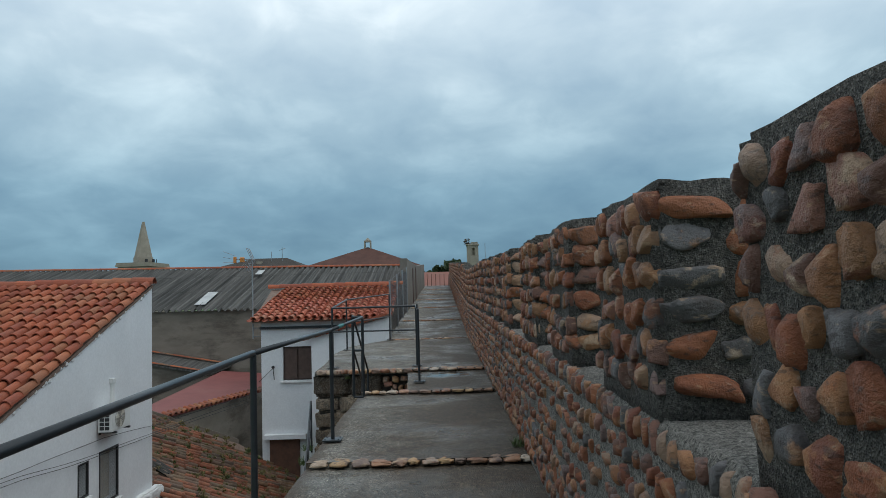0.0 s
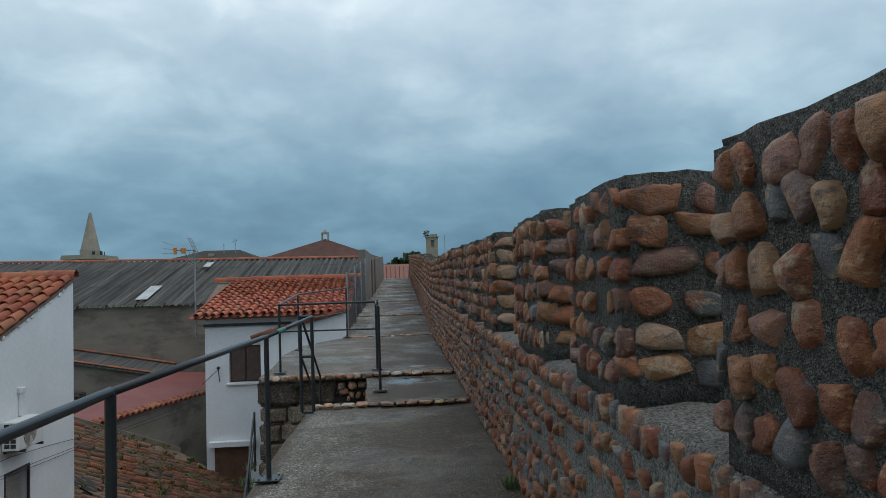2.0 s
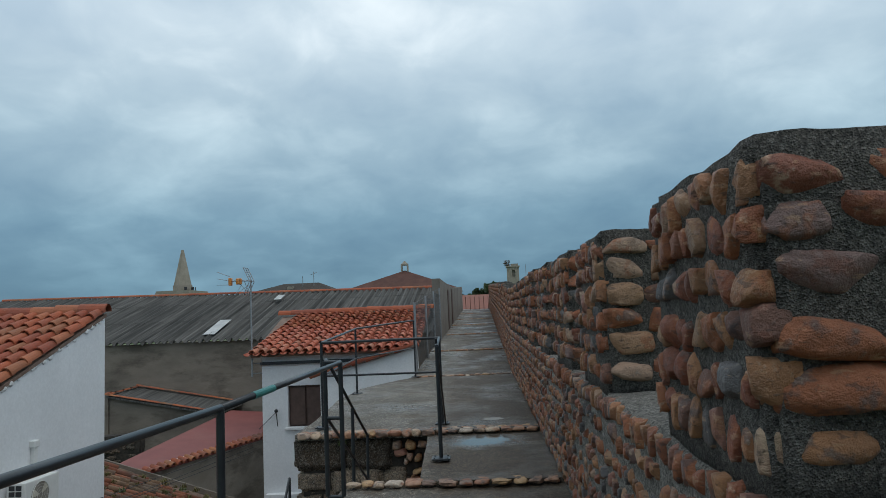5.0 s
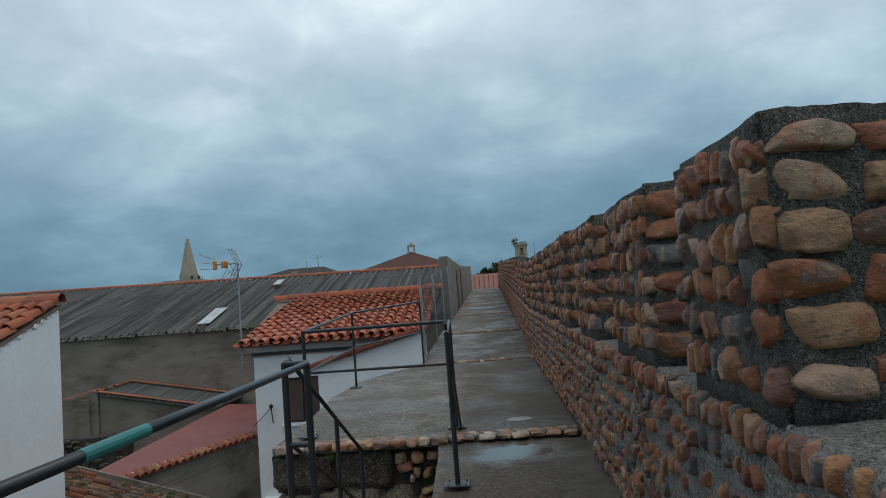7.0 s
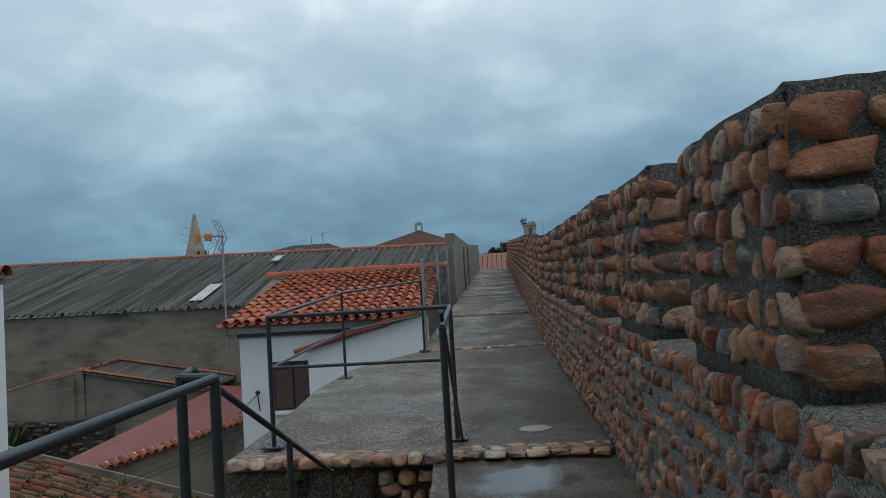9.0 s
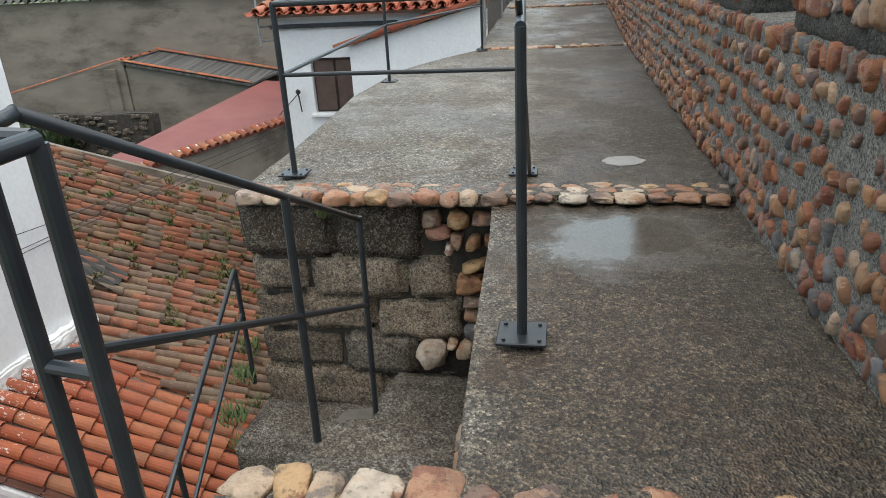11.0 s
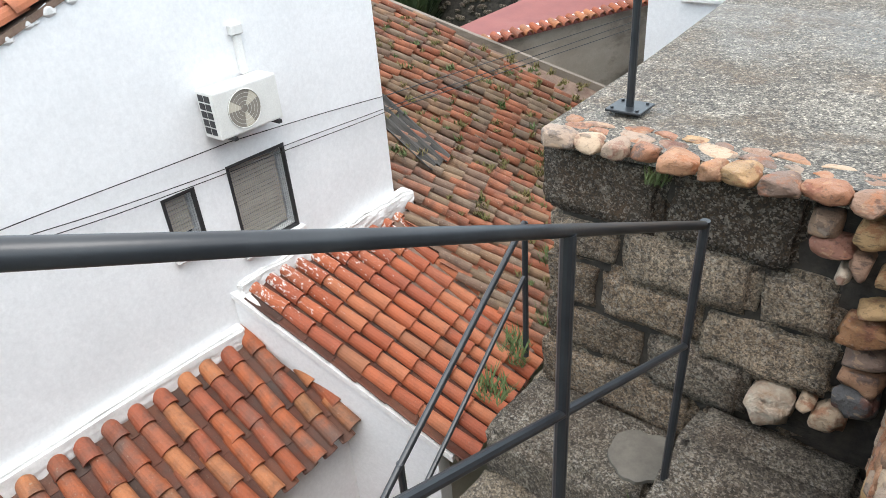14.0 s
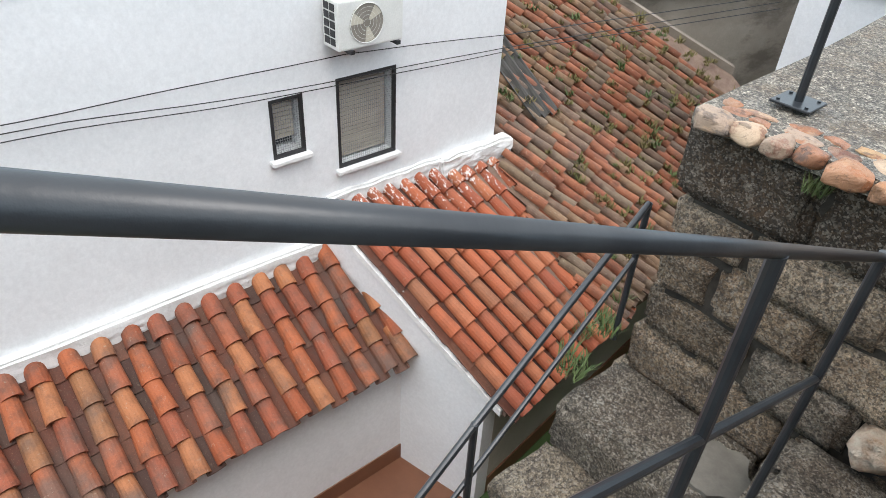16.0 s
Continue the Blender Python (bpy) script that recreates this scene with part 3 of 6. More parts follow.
def slab(i):
    """One concrete bay of the walk, a little uneven, with its riser."""
    y0, y1, z0, z1 = Y_STEP[i], Y_STEP[i + 1], Z_STEP[i], Z_STEP[i + 1] - (0.045 if i < 3 else 0.016)
    bm = bmesh.new()
    ny = max(4, int((y1 - y0) / 0.5))
    rows = []
    for a in range(ny + 1):
        y = y0 + (y1 - y0) * a / ny
        z = z0 + (z1 - z0) * a / ny
        xl = -0.17 - 0.05 * (y - 7.86) if i == 2 else left_edge(min(max(y, y0 + 0.02), y1 - 0.02))
        row = []
        for b in range(9):
            x = xl + (1.04 - xl) * b / 8
            edge = 0.02 * noise.noise((x * 0.3, y * 2.1, 3.0)) if b == 0 else 0.0
            row.append(bm.verts.new((x + edge, y, z + 0.012 * noise.noise((x * 1.1, y * 0.9, i * 5.0)))))
        rows.append(row)
    for a in range(ny):
        for b in range(8):
            bm.faces.new((rows[a][b], rows[a][b + 1], rows[a + 1][b + 1], rows[a + 1][b]))
    ring = rows[0] + [r[-1] for r in rows[1:]] + rows[-1][-2::-1] + [r[0] for r in rows[-2:0:-1]]
    foot = [bm.verts.new((v.co.x, v.co.y, z0 - (0.35 if i < 2 or i > 3 else 0.07))) for v in ring]
    for a in range(len(ring)):
        b = (a + 1) % len(ring)
        bm.faces.new((ring[b], ring[a], foot[a], foot[b]))
    return bm


walkway = thing("walkway", (0, 5, 0.5), "wet grey concrete wall walk with low stone-edged steps", "walkway", kind="structure")
for i in range(len(Y_STEP) - 1):
    part("slab", slab(i), M_SLAB, walkway)

def blob(name, cx, cy, rx, ry, z, material, label, category, seed):
    bm = bmesh.new()
    rim = []
    for k in range(36):
        a = 2 * math.pi * k / 36
        q = 1 + 0.28 * noise.noise((math.cos(a) * 1.3 + seed, math.sin(a) * 1.3, seed)) + 0.1 * noise.noise((math.cos(a) * 4, math.sin(a) * 4, seed))
        rim.append(bm.verts.new((cx + rx * q * math.cos(a), cy + ry * q * math.sin(a), z)))
    bm.faces.new(rim)
    low = [bm.verts.new((v.co.x, v.co.y, z - 0.02)) for v in rim]
    for k in range(36):
        j2 = (k + 1) % 36
        bm.faces.new((rim[j2], rim[k], low[k], low[j2]))
    return tagged(part(name, bm, material), label, category, kind="structure")


M_PATCH = mat_noisy("pale_cement", (0.26, 0.25, 0.23), (0.34, 0.325, 0.30), 9.0, 0.7, 80.0, 0.5, 0.006)
M_CEMENT = mat_noisy("grey_cement", (0.10, 0.09, 0.075), (0.155, 0.14, 0.118), 9.0, 0.8, 80.0, 0.6, 0.006, stain=(0.08, 0.07, 0.055))
blob("cement_patch", -1.14, 9.95, 0.15, 0.16, -0.275, M_CEMENT, "grey cement patch on a worn stone step", "patch", 8.0)
blob("cement_patch", 0.46, 10.85, 0.13, 0.10, 1.156, M_PATCH, "round pale cement patch on the walk", "patch", 5.0)

# masonry core under the walk, with the stair well left open
core = boxes((-0.76, 1.36, -5, 7.82, -8.6, 0.66), (-0.14, 1.36, 7.82, 10.2, -8.6, 0.80), (-1.05, 1.36, 17.0, 58, -8.6, 0.9))
tagged(part("rampart_core", core, M_MORTAR_LOW), "thick old rampart of mortared rubble", "wall", kind="structure")
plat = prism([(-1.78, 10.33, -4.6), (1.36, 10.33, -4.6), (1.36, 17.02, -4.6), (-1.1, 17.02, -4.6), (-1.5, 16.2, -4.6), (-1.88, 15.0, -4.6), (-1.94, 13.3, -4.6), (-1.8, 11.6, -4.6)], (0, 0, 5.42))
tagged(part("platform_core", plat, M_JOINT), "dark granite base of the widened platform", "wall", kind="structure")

# ---------------------------------------------------------------- parapet
MERLONS = [(-2.0, -1.05, 2.68), (-0.5, 0.38, 2.745), (1.01, 1.81, 2.74), (2.47, 3.21, 2.775), (3.78, 4.66, 2.795), (5.74, 6.53, 2.82), (7.08, 8.05, 2.855), (8.72, 9.68, 2.89), (10.36, 11.45, 2.94)]
y = 12.1
while y < 56:
    MERLONS.append((y, y + 0.95, 2.95 + 0.043 * (y - 12) * min(1, max(0.3, (y - 12) / 12))))
    y += 1.62


def sill_z(y):
    return float(np.interp(y, (0, 4, 9, 17, 22.2, 58), (1.965, 2.0, 2.03, 2.08, 2.3, 3.85)))


def floor_z(y):
    return float(np.interp(y, Y_STEP, Z_STEP))


def wavy_block(y0, y1, z0, z1, x0, x1, step=0.09, seed=0.0, rough=0.012):
    """A mortar block with a slightly lumpy skin and rounded top edges."""
    bm = bmesh.new()
    box(bm, x0, x1, y0, y1, z0, z1)
    bmesh.ops.bevel(bm, geom=bm.edges[:], offset=0.025, segments=2, affect="EDGES")
    cuts = max(1, int(max(y1 - y0, z1 - z0) / step / 2))
    bmesh.ops.subdivide_edges(bm, edges=[q for q in bm.edges if q.calc_length() > 0.2], cuts=min(cuts * 2, 14), use_grid_fill=True)
    for v in bm.verts:
        p = v.co * 5 + Vector((seed, seed, 0))
        q = v.co * 17
        v.co += Vector((noise.noise(p) + 0.7 * noise.noise(q), noise.noise(p + Vector((9, 0, 0))) + 0.7 * noise.noise(q + Vector((5, 0, 0))), noise.noise(p + Vector((0, 9, 0))) + 0.7 * noise.noise(q + Vector((0, 5, 0))))) * rough
    return bm


def swap_xy(bm):
    for v in bm.verts:
        v.co.x, v.co.y = v.co.y, v.co.x
    bmesh.ops.recalc_face_normals(bm, faces=bm.faces[:])
    return bm


def course(y0, y1, zc, h, x, axes, along, parent, sizes, wild=0.014, turns=0.3, skip=0.07, gaps=(0.004, 0.01, 0.016, 0.028, 0.045), proud=1.0):
    """A wavering row of stones set into mortar; along: 'y' for the long face, 'x' for a merlon's end."""
    pos = y0 + rng.uniform(0.0, 0.03)
    made = []
    inward = 0.022
    phase = rng.uniform(0, 6.28)
    while pos < y1 - 0.03:
        w = min(rng.triangular(sizes[0], sizes[1], sizes[0] + 0.3 * (sizes[1] - sizes[0])), y1 - pos)
        if rng.random() > skip:
            hh = h * rng.uniform(0.78, 1.25)
            dz = rng.uniform(-wild, wild) + 0.008 * math.sin(pos * 9 + phase)
            turn = rng.uniform(-turns, turns)
            deep = 0.125 * rng.uniform(0.7, 1.15) * proud
            far = -1 if axes is FACE_FAR else 1
            c = (x + inward, pos + w / 2, zc + dz) if along == "y" else (pos + w / 2, x + inward * far, zc + dz)
            made.append((rng.randrange(22), place(c, axes, w * 1.02, hh, deep, turn)))
        pos += w + rng.choice(gaps)
    return made


FACE_IN = frame_axes((0, -1, 0), (0, 0, 1))    # looks towards the walk (-x)
FACE_NEAR = frame_axes((1, 0, 0), (0, 0, 1))   # looks back along the walk (-y)
FACE_FAR = frame_axes((-1, 0, 0), (0, 0, 1))   # looks ahead (+y)

for k, (y0, y1, zt) in enumerate(MERLONS):
    zs = sill_z((y0 + y1) / 2)
    near = k <= 9
    merlon = thing("merlon", (1.18, (y0 + y1) / 2, zs), "merlon of rounded river cobbles bedded in dark mortar", "merlon", "merlons of the parapet", "structure")
    body = wavy_block(y0, y1, zs - 0.04, zt, 1.0, 1.38, seed=k * 3.1, rough=0.01)
    for v in body.verts:
        if v.co.z > zt - 0.02:
            v.co.z += 0.008 * math.sin(math.pi * min(1, max(0, (v.co.x - 1.0) / 0.38)))
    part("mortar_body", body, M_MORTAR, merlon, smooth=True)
    rows = 6
    pitch = (zt - zs - 0.065) / rows
    stones = []
    for r in range(rows):
        zc = zs + 0.055 + pitch * (r + 0.45) - (0.016 if r == rows - 1 else 0.0)
        stones += course(y0 - 0.005, y1 - 0.01, zc, pitch * 0.78, 0.998, FACE_IN, "y", merlon, (0.045, 0.125), 0.018, 0.25, 0.03)
        stones += course(1.005, 1.37, zc, pitch * 0.80, y0 - 0.002, FACE_NEAR, "x", merlon, (0.12, 0.30), 0.014, 0.14, 0.0)
        if k > 3 or k < 1:
            continue
        stones += course(1.02, 1.36, zc, pitch * 0.78, y1 + 0.002, FACE_FAR, "x", merlon, (0.08, 0.24))
    if near and k >= 1:
        for j, m in stones:
            put("cobble", COBBLES[j], merlon, m)
    else:
        joined("cobbles", COBBLES_I, stones, M_COBBLE_I, merlon)

parapet = thing("parapet", (1.18, 6, 1.1), "long low parapet of cobbles in grey mortar with a brick-edged sill", "parapet", kind="structure")
seg = [-5, 0, 4.36, 7.86, 10.17, 17.0, 22.2, 29.2, 35.5, 41, 48, 58]
low_stones = []
for a, b in zip(seg, seg[1:]):
    za, zb = sill_z(a), sill_z(b)
    bm = bmesh.new()
    n = max(2, int((b - a) / 0.12)) if b < 20 else 6
    cols = []
    for i in range(n + 1):
        yy = a + (b - a) * i / n
        zz = za + (zb - za) * i / n
        w = [noise.noise((yy * 4, q * 3.3, 1.0)) * 0.012 for q in range(6)]
        f = floor_z(yy) - 0.3
        pts = [(0.985 + w[0], yy, f), (0.985 + w[1], yy, (f + zz) / 2), (0.985 + w[2], yy, zz - 0.03), (1.01, yy, zz + w[3]), (1.2, yy, zz + w[4] + 0.008), (1.37, yy, zz - 0.005), (1.40, yy, zz - 0.06), (1.40, yy, -8.6)]
        cols.append([bm.verts.new(p) for p in pts])
    for c0, c1 in zip(cols, cols[1:]):
        for j in range(7):
            bm.faces.new((c0[j], c0[j + 1], c1[j + 1], c1[j]))
    bmesh.ops.recalc_face_normals(bm, faces=bm.faces[:])
    part("mortar_bed", bm, M_MORTAR_LOW, parapet, smooth=True)
    fz = floor_z((a + b) / 2)
    hgt = (za + zb) / 2 - fz
    rows = 8
    for r in range(rows):
        t0 = (r + 0.5) / rows
        kind = ((0.035, 0.095), 0.03, 0.9, 0.05) if r < 3 else ((0.035, 0.075), 0.008, 0.2, 0.03) if r == rows - 1 else ((0.03, 0.09), 0.02, 0.45, 0.2 if r % 2 else 0.1)
        for j, m in course(a, b, fz + hgt * t0, hgt / rows * (0.84 if r < 3 else 0.80 if r == rows - 1 else 0.60), 0.982, FACE_IN, "y", parapet, *kind, proud=0.9):
            yq = m.translation.y
            m.translation.z += (sill_z(yq) - (za + zb) / 2) * t0 + (floor_z(yq) - fz) * (1 - t0)
            low_stones.append((j, m))
near_s = [s for s in low_stones if 4.4 < s[1].translation.y < 9.4]
near_s = sorted(near_s, key=lambda s: abs(s[1].translation.y - 6.4))[:300]
ids = {id(s) for s in near_s}
for j, m in near_s:
    put("cobble", COBBLES[j], parapet, m)
joined("cobbles", COBBLES_I, [s for s in low_stones if id(s) not in ids], M_COBBLE_I, parapet)

# stone nosings of the low steps
for i in range(1, 10):
    yy, zz = Y_STEP[i], Z_STEP[i]
    nos = thing("step_nosing", (0.1, yy, zz), "row of flat river stones edging a low step", "step edge", "stone step edges", "structure")
    x = -0.78 if i < 3 else (-1.80 if i == 3 else -1.1)
    items = []
    for row in range(3 if i == 3 else 2 if i == 4 else 1):
        px = x + rng.uniform(0, 0.05)
        while px < 0.95:
            w = rng.uniform(0.08, 0.17)
            front = row == 0 and i == 3 and px < -0.3
            deep = (0.13, 0.10, 0.085)[row] if i == 3 else 0.16 - 0.035 * row
            y_at = yy + (-0.01, 0.09, 0.175)[row] if i == 3 else yy + (0.012 if i < 4 else -0.012) + row * 0.135
            items.append((rng.randrange(8) + (8 if front else 0), place((px + w / 2, y_at + rng.uniform(-0.015, 0.015), zz - (0.014 if front else 0.012 if i < 4 else 0.02)), Matrix.Identity(4), w * 1.04, deep * rng.uniform(0.75, 1.15), 0.085 if front else 0.07 if i < 4 else 0.11, rng.uniform(-0.35, 0.35))))
            px += w + rng.uniform(0.004, 0.03)
    if i < 5:
        for j, m in items:
            put("cap_stone", (CAPS + FRONTS)[j], nos, m)
    else:
        joined("cap_stones", [stone_mesh(60 + i, M_CAP_I, 0.5, 0.3, 0.6)], [(j, Matrix.Translation((0, -0.01, 0.012)) @ m) for j, m in items], M_CAP_I, nos)

# ---------------------------------------------------------------- granite stair wall and steps
gw = thing("granite_wall", (-1.0, 10.2, -0.3), "old wall of rough granite blocks with cobble patching", "wall", kind="structure")
GY = 10.2


def granite_block(x0, x1, z0, z1, y0=GY, depth=0.2, seed=0.0):
    bm = bmesh.new()
    box(bm, x0, x1, y0, y0 + depth, z0, z1)
    bmesh.ops.bevel(bm, geom=bm.edges[:], offset=0.045, segments=3, affect="EDGES")
    bmesh.ops.subdivide_edges(bm, edges=[q for q in bm.edges if q.calc_length() > 0.12], cuts=5, use_grid_fill=True)
    for v in bm.verts:
        p = v.co * 6 + Vector((seed, 0, seed))
        v.co += Vector((noise.noise(p), noise.noise(p + Vector((7, 0, 0))), noise.noise(p + Vector((0, 7, 0))))) * 0.024 + Vector((noise.noise(p * 3.5), noise.noise(p * 3.5 + Vector((7, 0, 0))), noise.noise(p * 3.5 + Vector((0, 7, 0))))) * 0.006
    return bm


BLOCKS = [  # x0, x1, z0, z1 of each course, top down
    (-1.84, -1.27, 0.75, 1.08), (-1.25, -0.71, 0.74, 1.09),
    (-1.81, -1.43, 0.49, 0.72), (-1.41, -0.85, 0.48, 0.73), (-0.83, -0.52, 0.47, 0.72),
    (-1.81, -1.53, 0.22, 0.47), (-1.51, -1.06, 0.24, 0.48), (-1.04, -0.48, 0.19, 0.46),
    (-1.82, -1.27, -0.05, 0.20), (-1.25, -0.80, -0.07, 0.21),
    (-1.84, -1.01, -0.37, -0.07), (-0.99, -0.40, -0.34, -0.09),
    (-1.90, -1.30, -0.62, -0.39), (-1.27, -0.50, -0.62, -0.36),
]
for i, (x0, x1, z0, z1) in enumerate(BLOCKS):
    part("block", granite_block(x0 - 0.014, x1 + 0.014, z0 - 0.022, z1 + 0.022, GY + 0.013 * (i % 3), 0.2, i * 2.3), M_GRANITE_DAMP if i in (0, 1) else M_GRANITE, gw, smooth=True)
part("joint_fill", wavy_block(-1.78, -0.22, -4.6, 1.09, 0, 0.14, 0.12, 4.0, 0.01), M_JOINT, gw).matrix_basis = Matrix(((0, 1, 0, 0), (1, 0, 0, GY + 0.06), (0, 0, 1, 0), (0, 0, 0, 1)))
PATCH = [(-0.65, 0.99, 0.107, 0.097), (-0.49, 0.99, 0.116, 0.105), (-0.34, 0.99, 0.14, 0.083), (-0.61, 0.91, 0.142, 0.08), (-0.51, 0.86, 0.071, 0.087), (-0.41, 0.85, 0.078, 0.086), (-0.31, 0.86, 0.068, 0.067), (-0.55, 0.81, 0.051, 0.056),
         (-0.41, 0.70, 0.147, 0.05), (-0.43, 0.58, 0.174, 0.139), (-0.40, 0.47, 0.16, 0.075), (-0.40, 0.38, 0.153, 0.097), (-0.40, 0.27, 0.156, 0.121), (-0.47, 0.14, 0.128, 0.117), (-0.56, 0.17, 0.062, 0.052)]
for i, (x, z, w, h) in enumerate(PATCH):
    put("cobble", (FRONTS[i % 8] if i % 3 else COBBLES[(i * 5) % 14]), gw, place((x, GY + 0.01, z), FACE_NEAR, w * 1.0, h * 1.0, 0.15, rng.uniform(-0.3, 0.3)))
M_QUARTZ = mat_noisy("quartz", (0.70, 0.46, 0.30), (0.88, 0.76, 0.62), 22.0, 0.6, 45.0, 1.0, 0.08, stain=(0.42, 0.25, 0.14), stain_at=(0.66, 0.78))
put("quartz_lump", stone_mesh(94, M_QUARTZ, 0.95, 0.75, 0.3, 9), gw, place((-0.69, GY - 0.0, 0.11), FACE_NEAR, 0.18, 0.17, 0.2), "pale pink quartz lump")

stair = thing("stone_stair", (-0.6, 9.0, -0.2), "worn stone steps turning down beside the granite wall", "stair", kind="structure")


def step_block(x0, x1, y0, y1, z0, z1, seed):
    bm = bmesh.new()
    box(bm, x0, x1, y0, y1, z0, z1)
    bmesh.ops.bevel(bm, geom=bm.edges[:], offset=0.05, segments=3, affect="EDGES")
    bmesh.ops.subdivide_edges(bm, edges=[q for q in bm.edges if q.calc_length() > 0.15], cuts=5, use_grid_fill=True)
    for v in bm.verts:
        p = v.co * 4.5 + Vector((seed, seed, 0))
        v.co += Vector((noise.noise(p), noise.noise(p + Vector((7, 0, 0))), 0.7 * noise.noise(p + Vector((0, 7, 0))))) * 0.026 + Vector((noise.noise(p * 3), noise.noise(p * 3 + Vector((7, 0, 0))), noise.noise(p * 3 + Vector((0, 7, 0))))) * 0.008
    return bm


STEPS = [(-0.84, -0.2, 7.84, 8.36, 0.86), (-0.92, -0.22, 8.3, 8.86, 0.60), (-0.98, -0.24, 8.8, 9.22, 0.34), (-0.93, -0.26, 9.16, 9.87, 0.11), (-0.98, -0.26, 9.8, 10.24, -0.05),
         (-1.87, -1.0, 9.67, 10.22, -0.29), (-1.86, -1.0, 9.22, 9.74, -0.55), (-1.86, -1.02, 8.8, 9.28, -0.80), (-1.9, -1.04, 8.36, 8.86, -1.05), (-1.94, -1.04, 7.9, 8.42, -1.30), (-1.94, -1.04, 7.4, 7.96, -1.55)]
for i, (x0, x1, y0, y1, zt) in enumerate(STEPS):
    part("step", step_block(x0, x1, y0, y1, -2.2 if i < 5 else zt - 0.34, zt, i * 3.7), M_STEP, stair, smooth=True)
part("stair_core", boxes((-1.88, -1.05, 2.0, 9.3, -4.6, -1.75), (-1.82, -0.3, 9.25, 10.2, -4.6, -0.62), (-0.95, -0.3, 7.86, 9.7, -4.6, -1.9)), M_GRANITE, stair)
# cobbled cheek under the walk's edge beside the steps
cheek = []
for r in range(9):
    cheek += [(j, m) for j, m in course(7.95, 10.15, 0.06 + 0.105 * r, 0.085, -0.185 - 0.0, FACE_IN, "y", stair, (0.07, 0.16))]
for j, m in cheek:
    m.translation.x -= 0.04 * (m.translation.y - 7.86)
    put("cobble", CAPS[j % 8], stair, m @ Matrix.Diagonal((1, 1, 1.5, 1)))

# ---------------------------------------------------------------- railings
def base_plate(parent, x, y, z):
    plate = part("base_plate", bevelled(boxes((x - 0.085, x + 0.085, y - 0.08, y + 0.08, z, z + 0.012)), 0.003), M_STEEL, parent)
    for dx in (-0.06, 0.06):
        for dy in (-0.055, 0.055):
            part("bolt", pipe((x + dx, y + dy, z + 0.012), (x + dx, y + dy, z + 0.019), 0.0075, 6), M_STEEL, plate)


R_POST, R_RAIL = 0.018, 0.0165
rail_a = thing("walk_railing", (-0.78, 3, 1.0), "grey painted steel pipe handrail along the walk edge", "railing")
RAIL_A = [(-0.70, -3.5, 2.02), (-0.70, -0.2, 2.058), (-0.70, 2.5, 2.108), (-0.715, 5.13, 2.085), (-0.70, 7.48, 2.115)]
for px, yy, zt in ((-0.70, -0.2, 2.055), (-0.70, 2.5, 2.10), (-0.715, 5.13, 2.08), (-0.70, 7.48, 2.11), (-0.825, 7.50, 2.125)):
    zf = floor_z(yy) + 0.005
    part("post", pipe((px, yy, zf), (px, yy, zt), R_POST, 12), M_STEEL, rail_a, smooth=False)
    if yy < 7:
        base_plate(rail_a, px, yy, zf)
for a, b in zip(RAIL_A, RAIL_A[1:]):
    part("handrail", pipe(a, b, R_RAIL, 16), M_STEEL, rail_a, smooth=True)
part("tape", pipe((-0.713, 5.53, 2.0895), (-0.711, 5.84, 2.0935), R_RAIL + 0.0025, 12), M_GREEN, rail_a, "turquoise tape wound on the rail")
part("gate_rail", pipe((-0.70, 7.48, 2.118), (-0.825, 7.50, 2.118), 0.016), M_STEEL, rail_a)
part("gate_rail", pipe((-0.70, 7.48, 1.70), (-0.825, 7.50, 1.70), 0.014), M_STEEL, rail_a)
part("gate_rail", pipe((-0.70, 7.48, 1.12), (-0.825, 7.50, 1.12), 0.014), M_STEEL, rail_a)

rail_b = thing("stair_railing", (-0.85, 8.6, 0.8), "grey steel pipe handrail sloping down the steps", "railing")
part("handrail", pipe((-0.8332, 7.60, 2.136), (-0.873, 9.56, 1.223), 0.0135, 20), M_STEEL, rail_b, smooth=True)
part("handrail", pipe((-0.825, 7.50, 2.118), (-0.8332, 7.605, 2.1335), 0.0135, 12), M_STEEL, rail_b, smooth=True)
part("mid_rail", pipe((-0.825, 7.50, 1.715), (-0.88, 9.56, 0.76), 0.0125), M_STEEL, rail_b)
part("post", pipe((-0.865, 8.70, 0.58), (-0.856, 8.70, 1.618), 0.0165, 12), M_STEEL, rail_b)
part("post", pipe((-0.89, 9.56, 0.10), (-0.873, 9.56, 1.238), 0.0155, 12), M_STEEL, rail_b)

rail_c = thing("platform_railing", (-1.0, 13, 1.15), "dark grey steel pipe guard rail round the platform", "railing")
PP = [(-0.04, 8.65, 1.14, 2.157), (-0.14, 10.58, 1.16, 2.178), (-1.57, 10.52, 1.17, 2.178), (-1.84, 14.2, 1.165, 2.29), (-1.08, 16.85, 1.19, 2.385)]
for x, y, z0, z1 in PP:
    part("post", pipe((x, y, z0), (x, y, z1), R_POST), M_STEEL, rail_c)
    base_plate(rail_c, x, y, z0)
for (xa, ya, za, ta), (xb, yb, zb, tb) in zip(PP, PP[1:]):
    part("top_rail", pipe((xa, ya, ta), (xb, yb, tb), 0.017), M_STEEL, rail_c)
    if ya > 10:
        part("mid_rail", pipe((xa, ya, za + 0.61), (xb, yb, zb + 0.61), 0.013), M_STEEL, rail_c)
part("post", pipe((-0.10, 10.52, 1.16), (-0.055, 8.80, 2.23), 0.012), M_STEEL, rail_c)

